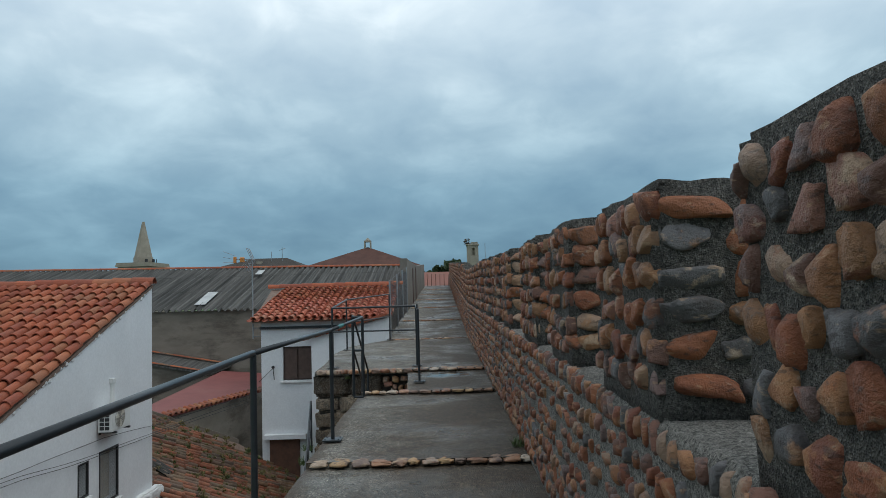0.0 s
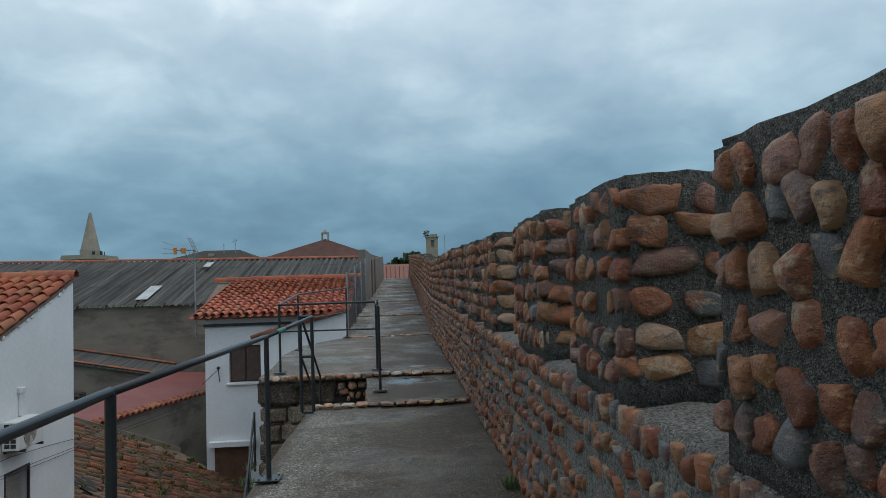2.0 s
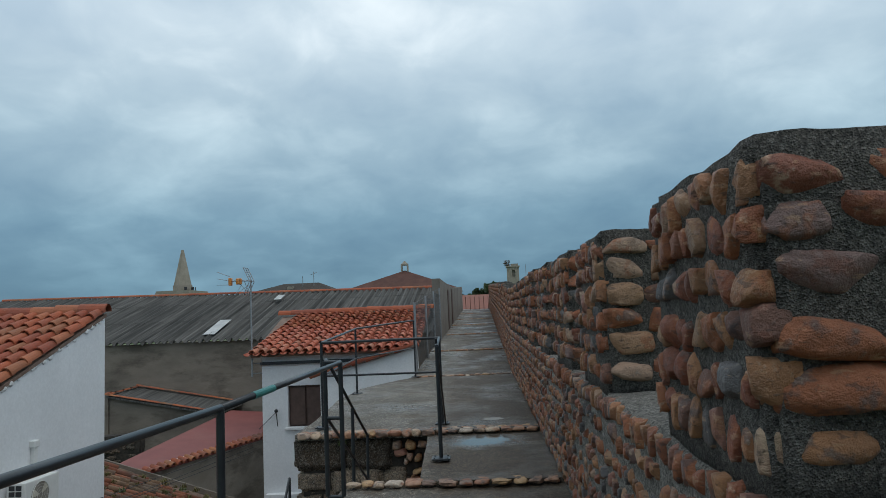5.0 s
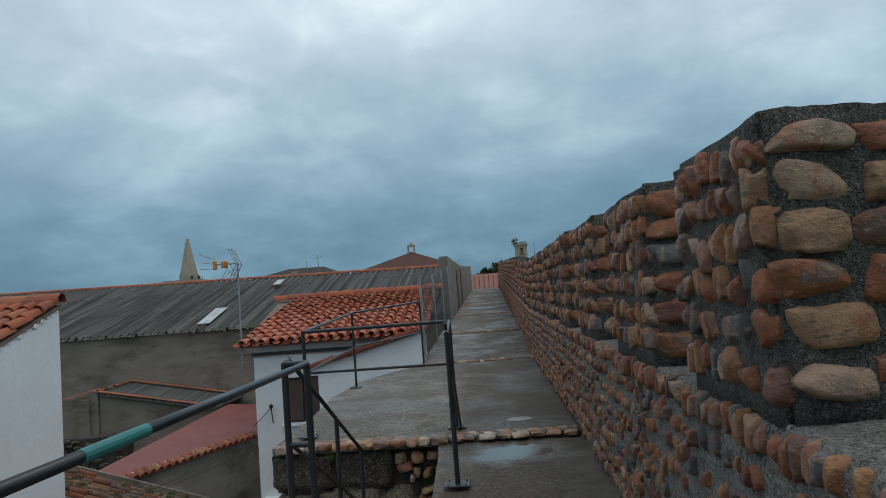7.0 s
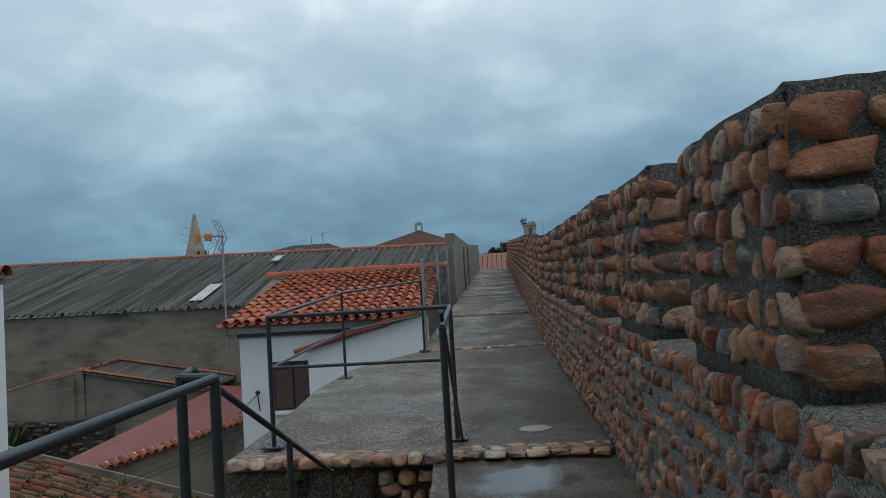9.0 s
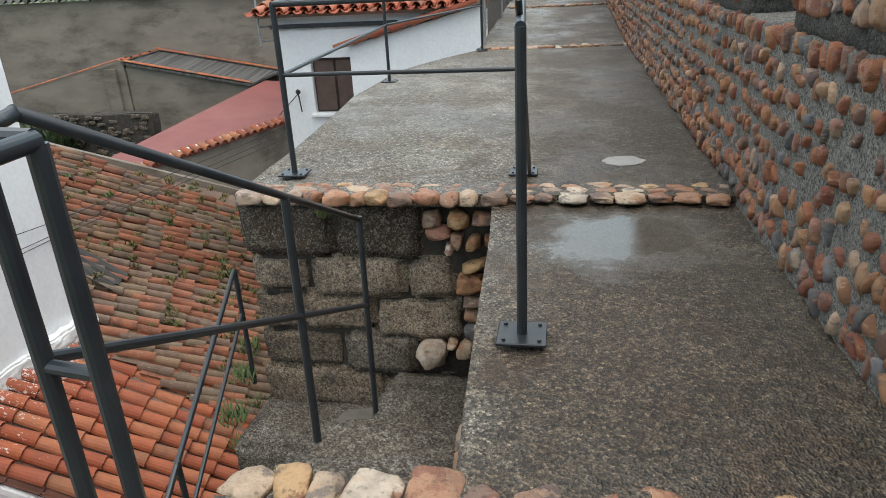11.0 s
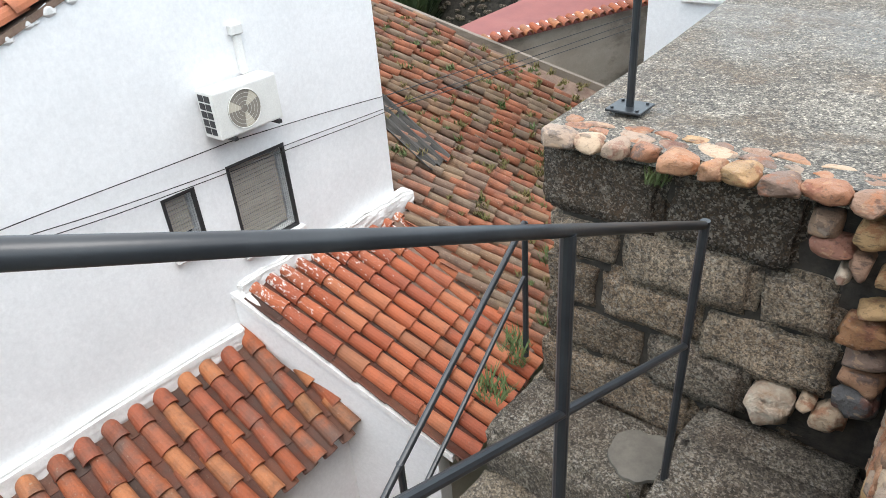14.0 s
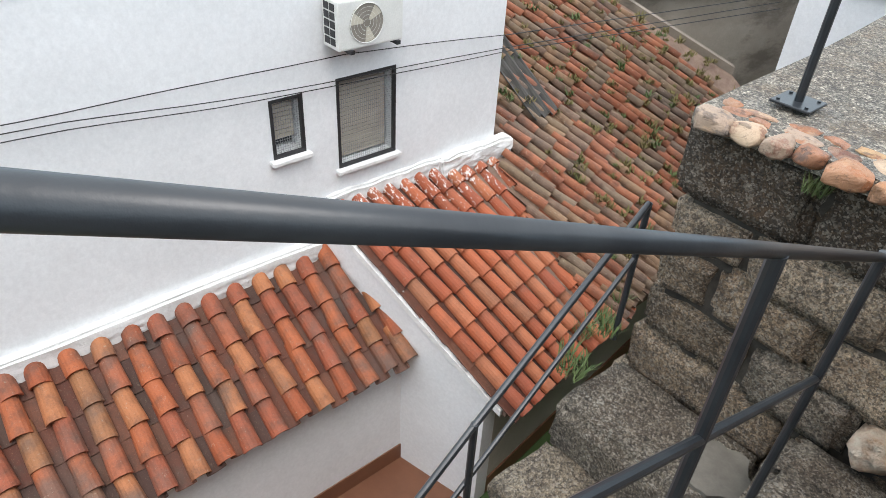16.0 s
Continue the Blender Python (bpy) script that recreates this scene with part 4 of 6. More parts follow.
rail_d = thing("lower_railing", (-1.75, 9.4, -0.4), "thin double steel rail beside the lower flight", "railing")
part("post", pipe((-1.88, 10.12, -0.14), (-1.88, 10.12, 0.68), 0.016), M_STEEL, rail_d)
part("post", pipe((-1.72, 8.97, -0.9), (-1.72, 8.97, 0.19), 0.016), M_STEEL, rail_d)
part("post", pipe((-1.60, 7.9, -1.5), (-1.60, 7.9, -0.4), 0.016), M_STEEL, rail_d)
part("top_rail", pipe((-1.88, 10.12, 0.68), (-1.72, 8.97, 0.18), 0.015), M_STEEL, rail_d)
part("top_rail", pipe((-1.72, 8.97, 0.18), (-1.60, 7.9, -0.40), 0.015), M_STEEL, rail_d)
part("mid_rail", pipe((-1.88, 10.12, 0.38), (-1.60, 7.9, -0.72), 0.012), M_STEEL, rail_d)

# ---------------------------------------------------------------- roofs of barrel tiles
def barrel(material, length=0.42, r0=0.068, r1=0.084, thick=0.016, seg=8, flip=False):
    """A clay barrel tile along local y (narrow end up-slope at -y), crown at local +z."""
    bm = bmesh.new()
    rings = []
    for yy, r in ((-length / 2, r0), (length / 2, r1)):
        for rr in (r, r - thick):
            ring = []
            for k in range(seg + 1):
                a = math.pi * k / seg
                z = rr * math.sin(a) * (0.62 if flip else 1.12)
                ring.append(bm.verts.new((rr * math.cos(a), yy, -z if flip else z)))
            rings.append(ring)
    o0, i0, o1, i1 = rings
    for k in range(seg):
        bm.faces.new((o0[k], o0[k + 1], o1[k + 1], o1[k]))
        bm.faces.new((i0[k + 1], i0[k], i1[k], i1[k + 1]))
        bm.faces.new((o1[k], o1[k + 1], i1[k + 1], i1[k]))
    for k in (0, seg):
        bm.faces.new((o0[k], o1[k], i1[k], i0[k]))
    bmesh.ops.recalc_face_normals(bm, faces=bm.faces[:])
    me = bm_mesh("roof_tile", bm, material, False)
    return me


def tile_mats(eave, u, v, cols, rows_of, pitch=0.21, exposure=0.33, jitter=1.0, lift=0.05, r=1.0):
    """Places of cover and channel tiles; eave: the first column's lower end, u along the eave, v down the slope."""
    u, v = Vector(u).normalized(), Vector(v).normalized()
    ax = frame_axes(u, v)
    n = ax.col[2].to_3d()
    cover, channel = [], []
    for c in range(cols):
        for row in range(rows_of(c)):
            p = Vector(eave) + u * (pitch * (c + 0.5)) - v * (exposure * row + 0.15)
            tilt = Matrix.Rotation(0.075, 4, "X")
            for items, q, z0 in ((cover, p + u * rng.uniform(-0.012, 0.012) * jitter, lift), (channel, p + u * (pitch / 2) + v * 0.02, 0.052)):
                m = Matrix.Translation(q + n * (z0 + rng.uniform(-0.006, 0.008) * jitter) + v * rng.uniform(-0.02, 0.02) * jitter) @ ax @ Matrix.Rotation(rng.uniform(-0.04, 0.04) * jitter, 4, "Z") @ tilt @ Matrix.Diagonal((r, 1, 0.5 + 0.5 * r, 1))
                items.append((0, m))
    return cover, channel


def roof_sheet(corners, thick=0.08):
    return prism(corners, (0, 0, -thick))


COVER_COT, CHANNEL_COT = barrel(M_TILE_COT), barrel(M_TILE_COT, flip=True)
COVER, CHANNEL = barrel(M_TILE), barrel(M_TILE_SHADE_GRIME, flip=True)
COVER_MIX, CHANNEL_MIX = barrel(M_TILE_MIX), barrel(M_TILE_SHADE_GRIME, flip=True)
COVER_OLD, CHANNEL_OLD = barrel(M_TILE_OLD), barrel(M_TILE_OLD, flip=True)


def lay(roof, cover, channel, mc, mh, far_material, limit=300, key=None):
    """Tiles as parts of a roof, the nearest singly, the rest as one piece."""
    both = [(m, mc) for _, m in cover] + [(m, mh) for _, m in channel]
    both.sort(key=lambda q: key(q[0].translation) if key else 0)
    for m, me in both[:limit]:
        put("roof_tile", me, roof, m)
    rest = both[limit:]
    if rest:
        joined("roof_tiles", [mc, mh], [(0 if me is mc else 1, m) for m, me in rest], far_material, roof)


M_BED = mat_noisy("roof_mortar", (0.16, 0.10, 0.075), (0.24, 0.17, 0.13), 8.0, 0.95, 40.0, 0.6, 0.02)


# ---------------------------------------------------------------- white house beside the wall
HX = -5.74
house = thing("white_house", (-8.5, 9, -4.6), "whitewashed house with an orange barrel-tile roof", "house")
W1, W2 = (10.22, 10.56, -0.84, -0.26), (10.92, 11.62, -1.15, -0.21)
def roof_z(y):
    return 2.72 + 0.383 * (y - 13.1)




def gable_side(x, thick, ys, holes, top):
    """A house side in the plane x with a sloping top and rectangular openings, as one closed skin."""
    zs = sorted({-4.6, *[h[2] for h in holes], *[h[3] for h in holes]})
    cells = {}
    for i, (a, b) in enumerate(zip(ys, ys[1:])):
        for j, c in enumerate(zs):
            d = zs[j + 1] if j + 1 < len(zs) else None
            if not any(h[0] <= a and b <= h[1] and h[2] <= c and d is not None and d <= h[3] for h in holes):
                cells[i, j] = (a, b, c, d)
    bm = bmesh.new()
    for (i, j), (a, b, c, d) in cells.items():
        ta, tb = (d, d) if d is not None else (top(a), top(b))
        f = [bm.verts.new(p) for p in ((x, a, c), (x, b, c), (x, b, tb), (x, a, ta))]
        k = [bm.verts.new(p) for p in ((x - thick, a, c), (x - thick, b, c), (x - thick, b, tb), (x - thick, a, ta))]
        bm.faces.new(f)
        bm.faces.new(k[::-1])
        for near, (p, q) in (((i, j - 1), (0, 1)), ((i + 1, j), (1, 2)), ((i, j + 1), (2, 3)), ((i - 1, j), (3, 0))):
            if near not in cells:
                bm.faces.new((f[q], f[p], k[p], k[q]))
    bmesh.ops.remove_doubles(bm, verts=bm.verts[:], dist=0.0005)
    bmesh.ops.recalc_face_normals(bm, faces=bm.faces[:])
    return bm


part("wall", gable_side(HX, 0.3, [5.75, W1[0], W1[1], W2[0], W2[1], 13.1], [W1, W2], lambda y: roof_z(y) - 0.04), M_WHITE, house)
part("wall", boxes((-12.0, HX - 0.3, 12.8, 13.1, -4.6, 2.66), (-12.0, -11.7, 3.0, 12.8, -4.6, -0.1)), M_WHITE, house)
hroof = part("roof", roof_sheet([(HX + 0.02, 5.4, roof_z(5.4)), (HX + 0.02, 13.12, roof_z(13.12)), (-12.2, 13.12, roof_z(13.12)), (-12.2, 5.4, roof_z(5.4))], 0.05), M_BED, house)
hv = Vector((0, -1, -0.383)).normalized()
cov, cha = tile_mats((HX + 0.06, 5.4, roof_z(5.4) + 0.0), (-1, 0, 0), hv, 30, lambda c: 25)
hroof_tiles = (hroof, cov, cha)
ridge_tile = barrel(M_TILE, 0.45, 0.11, 0.125)
for i in range(16):
    put("ridge_tile", ridge_tile, hroof, Matrix.Translation((HX - 0.15 - 0.4 * i, 13.06, roof_z(13.06) + 0.05 + rng.uniform(-0.01, 0.012))) @ Matrix.Rotation(radians(90) + rng.uniform(-0.03, 0.03), 4, "Z"))
# ragged mortar under the verge tiles
vb = bmesh.new()
for i in range(64):
    yy = 5.6 + 7.5 * (i + rng.random()) / 64
    s = rng.uniform(0.025, 0.055)
    bmesh.ops.create_icosphere(vb, subdivisions=1, radius=s, matrix=Matrix.Translation((HX + 0.0, yy, roof_z(yy) - 0.05 + rng.uniform(-0.03, 0.01))) @ Matrix.Diagonal((0.6, 1.4, 1.0, 1)))
tagged(part("verge_mortar", vb, M_WHITE_ROUGH, house), kind="stuff")


def barred_window(w, frame_x, screen):
    """A recessed window with a dark frame, roller blind slats, a fine mesh screen and a sill."""
    y0, y1, z0, z1 = w
    win = part("window", boxes((HX - 0.3, HX - 0.26, y0, y1, z0, z1)), M_GLASS, house, "small window with a dark frame and lowered blind")
    fr = boxes((HX - 0.03, HX + 0.008, y0, y0 + 0.03, z0, z1), (HX - 0.03, HX + 0.008, y1 - 0.03, y1, z0, z1), (HX - 0.03, HX + 0.008, y0 + 0.03, y1 - 0.03, z0, z0 + 0.03), (HX - 0.03, HX + 0.008, y0 + 0.03, y1 - 0.03, z1 - 0.03, z1))
    part("window_frame", fr, M_DARK, win)
    n = int((z1 - z0) / 0.045)
    low = 0 if screen > 0.5 else 2
    for k in range(low, n):
        zz = z0 + 0.03 + (z1 - z0 - 0.06) * (k + 0.5) / n
        part("slat", bevelled(boxes((HX - 0.16, HX - 0.145, y0 + 0.03, y1 - 0.03, zz - 0.019, zz + 0.019)), 0.004), M_SLAT, win)
    wires = bmesh.new()
    k = y0 + 0.045
    while k < y1 - 0.04:
        add_pipe(wires, (HX - 0.02, k, z0 + 0.03), (HX - 0.02, k, z1 - 0.03), 0.0016, 3)
        k += 0.024
    k = z0 + 0.045
    while k < z1 - 0.04:
        add_pipe(wires, (HX - 0.02, y0 + 0.03, k), (HX - 0.02, y1 - 0.03, k), 0.0016, 3)
        k += 0.024
    tagged(part("wire_screen", wires, M_GALV, win), kind="stuff")
    part("sill", bevelled(boxes((HX - 0.05, HX + 0.07, y0 - 0.04, y1 + 0.04, z0 - 0.05, z0 - 0.002)), 0.008), M_WHITE_ROUGH, win)


barred_window(W1, 0, 0.0)
barred_window(W2, 0, 1.0)

# air conditioner on brackets
M_BLADE = mat_noisy("aged_blade", (0.50, 0.46, 0.37), (0.58, 0.54, 0.45), 5.0, 0.6, 60.0, 0.0)
M_WELL = mat_noisy("fan_shadow", (0.20, 0.18, 0.15), (0.27, 0.245, 0.21), 5.0, 0.7, 60.0, 0.0)
ac = thing("air_conditioner", (-5.52, 11.08, 0.1), "white wall-mounted air conditioner with a round fan", "air conditioner")
AX0, AX1, AY0, AY1, AZ0, AZ1 = -5.70, -5.45, 10.79, 11.48, 0.15, 0.575
part("casing", bevelled(boxes((AX0, AX1, AY0, AY1, AZ0, AZ1)), 0.018, 2), M_PLASTIC, ac)
fan_ring = bmesh.new()
cy, cz, cr = 11.08, 0.365, 0.172
for k in range(5):
    rr = cr * (k + 1) / 5
    for s in range(28):
        a0, a1 = 2 * math.pi * s / 28, 2 * math.pi * (s + 1) / 28
        add_pipe(fan_ring, (AX1 + 0.012, cy + rr * math.cos(a0), cz + rr * math.sin(a0)), (AX1 + 0.012, cy + rr * math.cos(a1), cz + rr * math.sin(a1)), 0.0011 if k < 4 else 0.004, 4)
grille = part("fan_grille", fan_ring, M_PLASTIC, ac)
disc = bmesh.new()
bmesh.ops.create_cone(disc, cap_ends=True, segments=32, radius1=cr, radius2=cr, depth=0.006, matrix=Matrix.Translation((AX1 + 0.003, cy, cz)) @ Matrix.Rotation(radians(90), 4, "Y"))
part("fan_well", disc, M_WELL, ac)
for k in range(3):
    blades = bmesh.new()
    a = 2 * math.pi * k / 3 + 0.4
    for s in range(4):
        b0, b1 = a + s * 0.16, a + (s + 1) * 0.16
        pts = [(AX1 + 0.007, cy + q * math.cos(b), cz + q * math.sin(b)) for q, b in ((0.04, b0), (0.165, b0), (0.165, b1), (0.04, b1))]
        blades.faces.new([blades.verts.new(p) for p in pts])
    part("fan_blade", blades, M_BLADE, ac)
for r in range(5):
    for c in range(2):
        z0 = AZ0 + 0.04 + 0.074 * r
        x0 = AX0 + 0.035 + 0.09 * c
        part("side_louvre", bevelled(boxes((x0, x0 + 0.075, AY0 - 0.006, AY0 + 0.004, z0, z0 + 0.06)), 0.002), M_DARK, ac)
for yy in (10.92, 11.42):
    part("bracket", boxes((HX, AX1 + 0.02, yy - 0.02, yy + 0.02, AZ0 - 0.035, AZ0 - 0.001), (HX + 0.001, HX + 0.025, yy - 0.02, yy + 0.02, AZ0 - 0.06, AZ0 - 0.035)), M_DARK, ac)
duct = boxes((HX, HX + 0.06, 11.30, 11.37, 0.575, 0.96), (HX, HX + 0.075, 11.27, 11.39, 0.93, 1.02))
part("trunking", bevelled(duct, 0.008), M_TRUNKING, ac)

# cables strung along the wall
for k, ends in enumerate((((3.5, 0.30), (8.5, 0.06), (11.0, 0.03), (13.1, -0.16)), ((3.5, 0.27), (8.6, -0.01), (9.6, -0.11), (10.9, -0.2), (13.1, -0.295)), ((3.5, 0.17), (8.7, -0.07), (9.7, -0.165), (10.9, -0.245), (13.1, -0.335)))):
    cab = bmesh.new()
    last = None
    for s_ in range(33):
        yy = 3.5 + 9.6 * s_ / 32
        z = float(np.interp(yy, [q[0] for q in ends], [q[1] for q in ends])) + 0.006 * math.sin(yy * 2.2 + k)
        p = (HX + 0.05 + 0.012 * k, yy, z)
        if last:
            add_pipe(cab, last, p, 0.0046, 5)
        last = p
    add_pipe(cab, last, (-5.0, 18.02, -0.25 - 0.1 * k), 0.006, 5)
    tagged(part("cable", cab, M_CABLE), "thin black cable strung along the white wall", "cable", "wall cables")

# ---------------------------------------------------------------- lower roofs in the yard
low1 = thing("lean_to", (-5.1, 8.5, -4.6), "white lean-to with a patchy clay tile roof", "lean-to")
L1V = Vector((1, 0, -0.66)).normalized()
part("wall", boxes((-4.86, -4.66, 3.0, 10.98, -4.6, -2.86)), M_WHITE, low1)
r1 = part("roof", roof_sheet([(HX, 3.0, -2.06), (-4.56, 3.0, -2.84), (-4.56, 10.98, -2.84), (HX, 10.68, -2.06)], 0.06), M_BED, low1)
cov, cha = tile_mats((-4.53, 11.0, -2.82), (0, -1, 0), L1V, 31, lambda c: 5, 0.252, 0.315, 1.4, 0.045, 1.08)
r1_tiles = (r1, cov, cha)
part("flashing", wavy_block(3.0, 10.62, -2.12, -1.85, HX - 0.035, HX + 0.11, 0.10, 2.0, 0.02), M_WHITE_ROUGH, low1, "thick white mortar flashing")

low2 = thing("yard_house", (-4.4, 14, -4.6), "low house with orange barrel tiles and white gable", "house")
EU = Vector((-0.13, 0.99, 0)).normalized()
P0, P1 = Vector((-5.74, 10.68, -1.50)), Vector((-3.41, 11.24, -2.92))
L2V = (P1 - P0).normalized()
part("gable_wall", prism([(-5.74, 10.645, -4.6), (-3.62, 11.165, -4.6), (-3.62, 11.165, -2.86), (-5.74, 10.645, -1.58)], (-0.03, 0.2, 0)), M_WHITE, low2)
part("wall", prism([(-3.66, 11.30, -4.6), (-3.66, 11.30, -2.80), (-4.5, 17.6, -2.80), (-4.5, 17.6, -4.6)], (-0.18, 0, 0)), M_BEIGE, low2)
part("skirting", prism([(-3.655, 11.25, -4.6), (-3.655, 11.25, -4.34), (-4.49, 17.6, -4.34), (-4.49, 17.6, -4.6)], (0.02, 0, 0)), M_BROWN, low2)
part("verge_mortar", prism([(-5.74, 10.625, -1.55), (-3.44, 11.185, -2.96), (-3.44, 11.185, -2.89), (-5.74, 10.625, -1.475)], (-0.04, 0.17, 0)), M_WHITE_ROUGH, low2, "white mortar verge")
r2 = part("roof", roof_sheet([tuple(P0), tuple(P1), tuple(P1 + EU * 2.35), tuple(P0 + EU * 2.35)], 0.06), M_BED, low2)
cov, cha = tile_mats(tuple(P1 + EU * 2.33 + Vector((0.04, 0, -0.02))), -EU, L2V, 11, lambda c: 8, 0.207, 0.34, 0.8, 0.05, 0.97)
r2_tiles = (r2, cov, cha)
corner = wavy_block(12.2, 13.3, -1.80, -1.40, HX - 0.02, HX + 0.14, 0.08, 5.0, 0.035)
part("flashing", corner, M_WHITE_ROUGH, low2, "lumpy white mortar at the house corner")
part("flashing", wavy_block(10.7, 12.25, -1.72, -1.40, HX - 0.02, HX + 0.07, 0.1, 6.0, 0.02), M_WHITE_ROUGH, low2, "white mortar flashing")
# old mossy half of the roof, cut off slantwise by the wall behind it
OV = Vector((1, 0, -0.6)).normalized()


def old_z(x):
    return -1.53 - 0.6 * (x + 5.74)


def old_top(y):
    """Where the slanting back wall cuts the columns of the old roof."""
    return -5.55 if y < 13.25 else -9.3 if y < 15.3 else -8.45 + (y - 15.92) * 1.27


r3 = part("old_roof", prism([(-3.62, 12.3, old_z(-3.62) - 0.05),  (-3.62, 18.2, old_z(-3.62)), (-5.5, 18.25, old_z(-5.5)), (-8.5, 15.9, old_z(-8.5)), (-9.5, 15.0, old_z(-9.5)), (-9.5, 13.15, old_z(-9.5)), (-5.7, 13.15, old_z(-5.7) - 0.02), (-5.7, 12.3, old_z(-5.7) - 0.05)], (0, 0, -0.07)), M_BED, low2)
skew = Vector((math.cos(radians(24)), math.sin(radians(24)), -0.6 * math.cos(radians(24)))).normalized()
across = skew.cross(Vector((0.6, 0, 1)).normalized()).normalized()
cov3, cha3 = tile_mats((-3.56, 18.4, old_z(-3.56)), across, skew, 62, lambda c: 26, 0.158, 0.31, 2.2, 0.042, 0.76)
far3, fah3 = tile_mats(tuple(Vector((-3.56, 18.4, old_z(-3.56))) - skew * -4.0), across, skew, 62, lambda c: 13, 0.158, 0.31, 2.2, 0.042, 0.76)


def on_old_roof(m):
    p = m.translation
    return 12.97 < p.y < 18.2 and old_top(p.y) < p.x < -3.58


cov3 = [q for q in cov3 + far3 if on_old_roof(q[1])]
cha3 = [q for q in cha3 + fah3 if on_old_roof(q[1])]
r3_tiles = (r3, cov3, cha3)
M_OLDSHEET = mat_noisy("blackened_sheet", (0.028, 0.027, 0.025), (0.085, 0.08, 0.073), 5.0, 0.9, 40.0, 0.4, 0.01, stretch=(0.5, 6.0, 1.0))
sheet = bmesh.new()
for k in range(25):
    yy = 13.80 + 0.50 * k / 24
    for x in (-6.9, -5.75):
        sheet.verts.new((x, yy, old_z(x) + 0.15 + 0.03 * math.cos(2 * math.pi * yy / 0.15)))
sheet.verts.ensure_lookup_table()
for k in range(24):
    sheet.faces.new([sheet.verts[q] for q in (2 * k, 2 * k + 1, 2 * k + 3, 2 * k + 2)])
part("patch_sheet", sheet, M_OLDSHEET, low2, "grey corrugated patch sheet").modifiers.new("thickness", "SOLIDIFY").thickness = 0.008
part("coping", prism([(-9.4, 15.2, old_z(-9.4) - 0.1), (-5.5, 18.27, old_z(-5.5) - 0.1), (-5.5, 18.27, old_z(-5.5) + 0.12), (-9.4, 15.2, old_z(-9.4) + 0.12)], (-0.10, 0.13, 0)), M_RENDER, low2, "weathered mortar coping")
# yard floor
yard = part("yard_floor", boxes((-4.7, -1.9, 3.0, 11.2, -4.62, -4.60)), M_BROWN)
tagged(yard, "small yard paved with brown clay tiles", "yard floor", kind="structure")
sk = part("skirting", boxes((-4.66, -4.645, 3.0, 10.95, -4.6, -4.36)), M_BROWN)
tagged(sk, "brown tile skirting at the white wall", "skirting", kind="structure")

# ---------------------------------------------------------------- white house with red roof beyond
wh = thing("white_cottage", (-3, 20, -4.6), "white cottage with a red barrel-tile roof and brown shutters", "house")
for row in ((-4.80, -4.20, 18.1, 18.35, -4.6, 1.68), (-3.38, -1.15, 18.1, 18.35, -4.6, 1.68), (-4.20, -3.38, 18.1, 18.35, -4.6, 0.06), (-4.20, -3.38, 18.1, 18.35, 1.0, 1.68)):
    part("wall", boxes(row), M_WHITE, wh)
part("wall", prism([(-4.80, 18.35, -4.6), (-5.2, 26.0, -4.6), (-5.2, 26.0, 1.7), (-5.05, 22.4, 2.54), (-4.80, 18.35, 1.68)], (0.22, 0, 0)), M_WHITE, wh)
wroof = part("roof", roof_sheet([(-4.98, 17.85, 1.74), (-1.12, 17.85, 1.74), (-1.12, 22.4, 2.64), (-5.55, 22.4, 2.64)], 0.05), M_BED, wh)
cov, cha = tile_mats((-1.06, 17.82, 1.73), (-1, 0, 0), Vector((0.05, -4.55, -0.90)), 19, lambda c: 14, 0.208, 0.335, 1.3)
wroof_tiles = (wroof, cov, cha)
for i in range(12):
    put("ridge_tile", ridge_tile, wroof, Matrix.Translation((-1.25 - 0.38 * i, 22.4, 2.70 + rng.uniform(-0.01, 0.01))) @ Matrix.Rotation(radians(90), 4, "Z"))
part("gutter", boxes((-4.82, -2.6, 18.03, 18.095, 1.50, 1.57)), M_STEEL, wh, "dark grey gutter")
shut = part("window", boxes((-4.20, -3.38, 18.22, 18.26, 0.06, 1.0)), M_WOOD, wh, "window with closed brown shutters")
part("shutter", bevelled(boxes((-4.16, -3.81, 18.17, 18.21, 0.10, 0.96)), 0.008), M_WOOD, shut)
part("shutter", bevelled(boxes((-3.77, -3.42, 18.17, 18.21, 0.10, 0.96)), 0.008), M_WOOD, shut)
part("sill", bevelled(boxes((-4.26, -3.32, 18.02, 18.2, 0.0, 0.055)), 0.008), M_WHITE_ROUGH, shut)
part("door_lintel", boxes((-4.7, -3.55, 17.9, 18.098, -1.52, -1.40)), M_WHITE, wh)
part("door", bevelled(boxes((-4.58, -3.75, 18.02, 18.09, -3.7, -1.54)), 0.01), M_RUST, wh, "rusty brown metal door")
lean = part("lean_to_wall", prism([(-3.25, 17.35, -1.0), (-1.14, 17.35, -1.0), (-1.14, 17.35, 1.78), (-3.25, 17.35, 1.26)], (0, 0.7, 0)), M_WHITE, wh)
lroof = part("lean_to_roof", roof_sheet([(-3.4, 17.22, 1.30), (-1.12, 17.22, 1.86), (-1.12, 18.15, 1.86), (-3.4, 18.15, 1.30)], 0.05), M_BED, wh)
for i in range(7):
    for j in range(4):
        t = i / 7
        put("roof_tile", COVER_COT, lroof, Matrix.Translation((-3.27 + 2.2 * t, 17.27 + 0.21 * j, 1.35 + 0.56 * t)) @ frame_axes((0, -1, 0), (-1, 0, -0.245)) @ Matrix.Rotation(0.05, 4, "X"))
cabl = bmesh.new()
add_pipe(cabl, (-4.86, 18.02, 0.05), (-4.45, 18.0, 0.42), 0.008, 5)
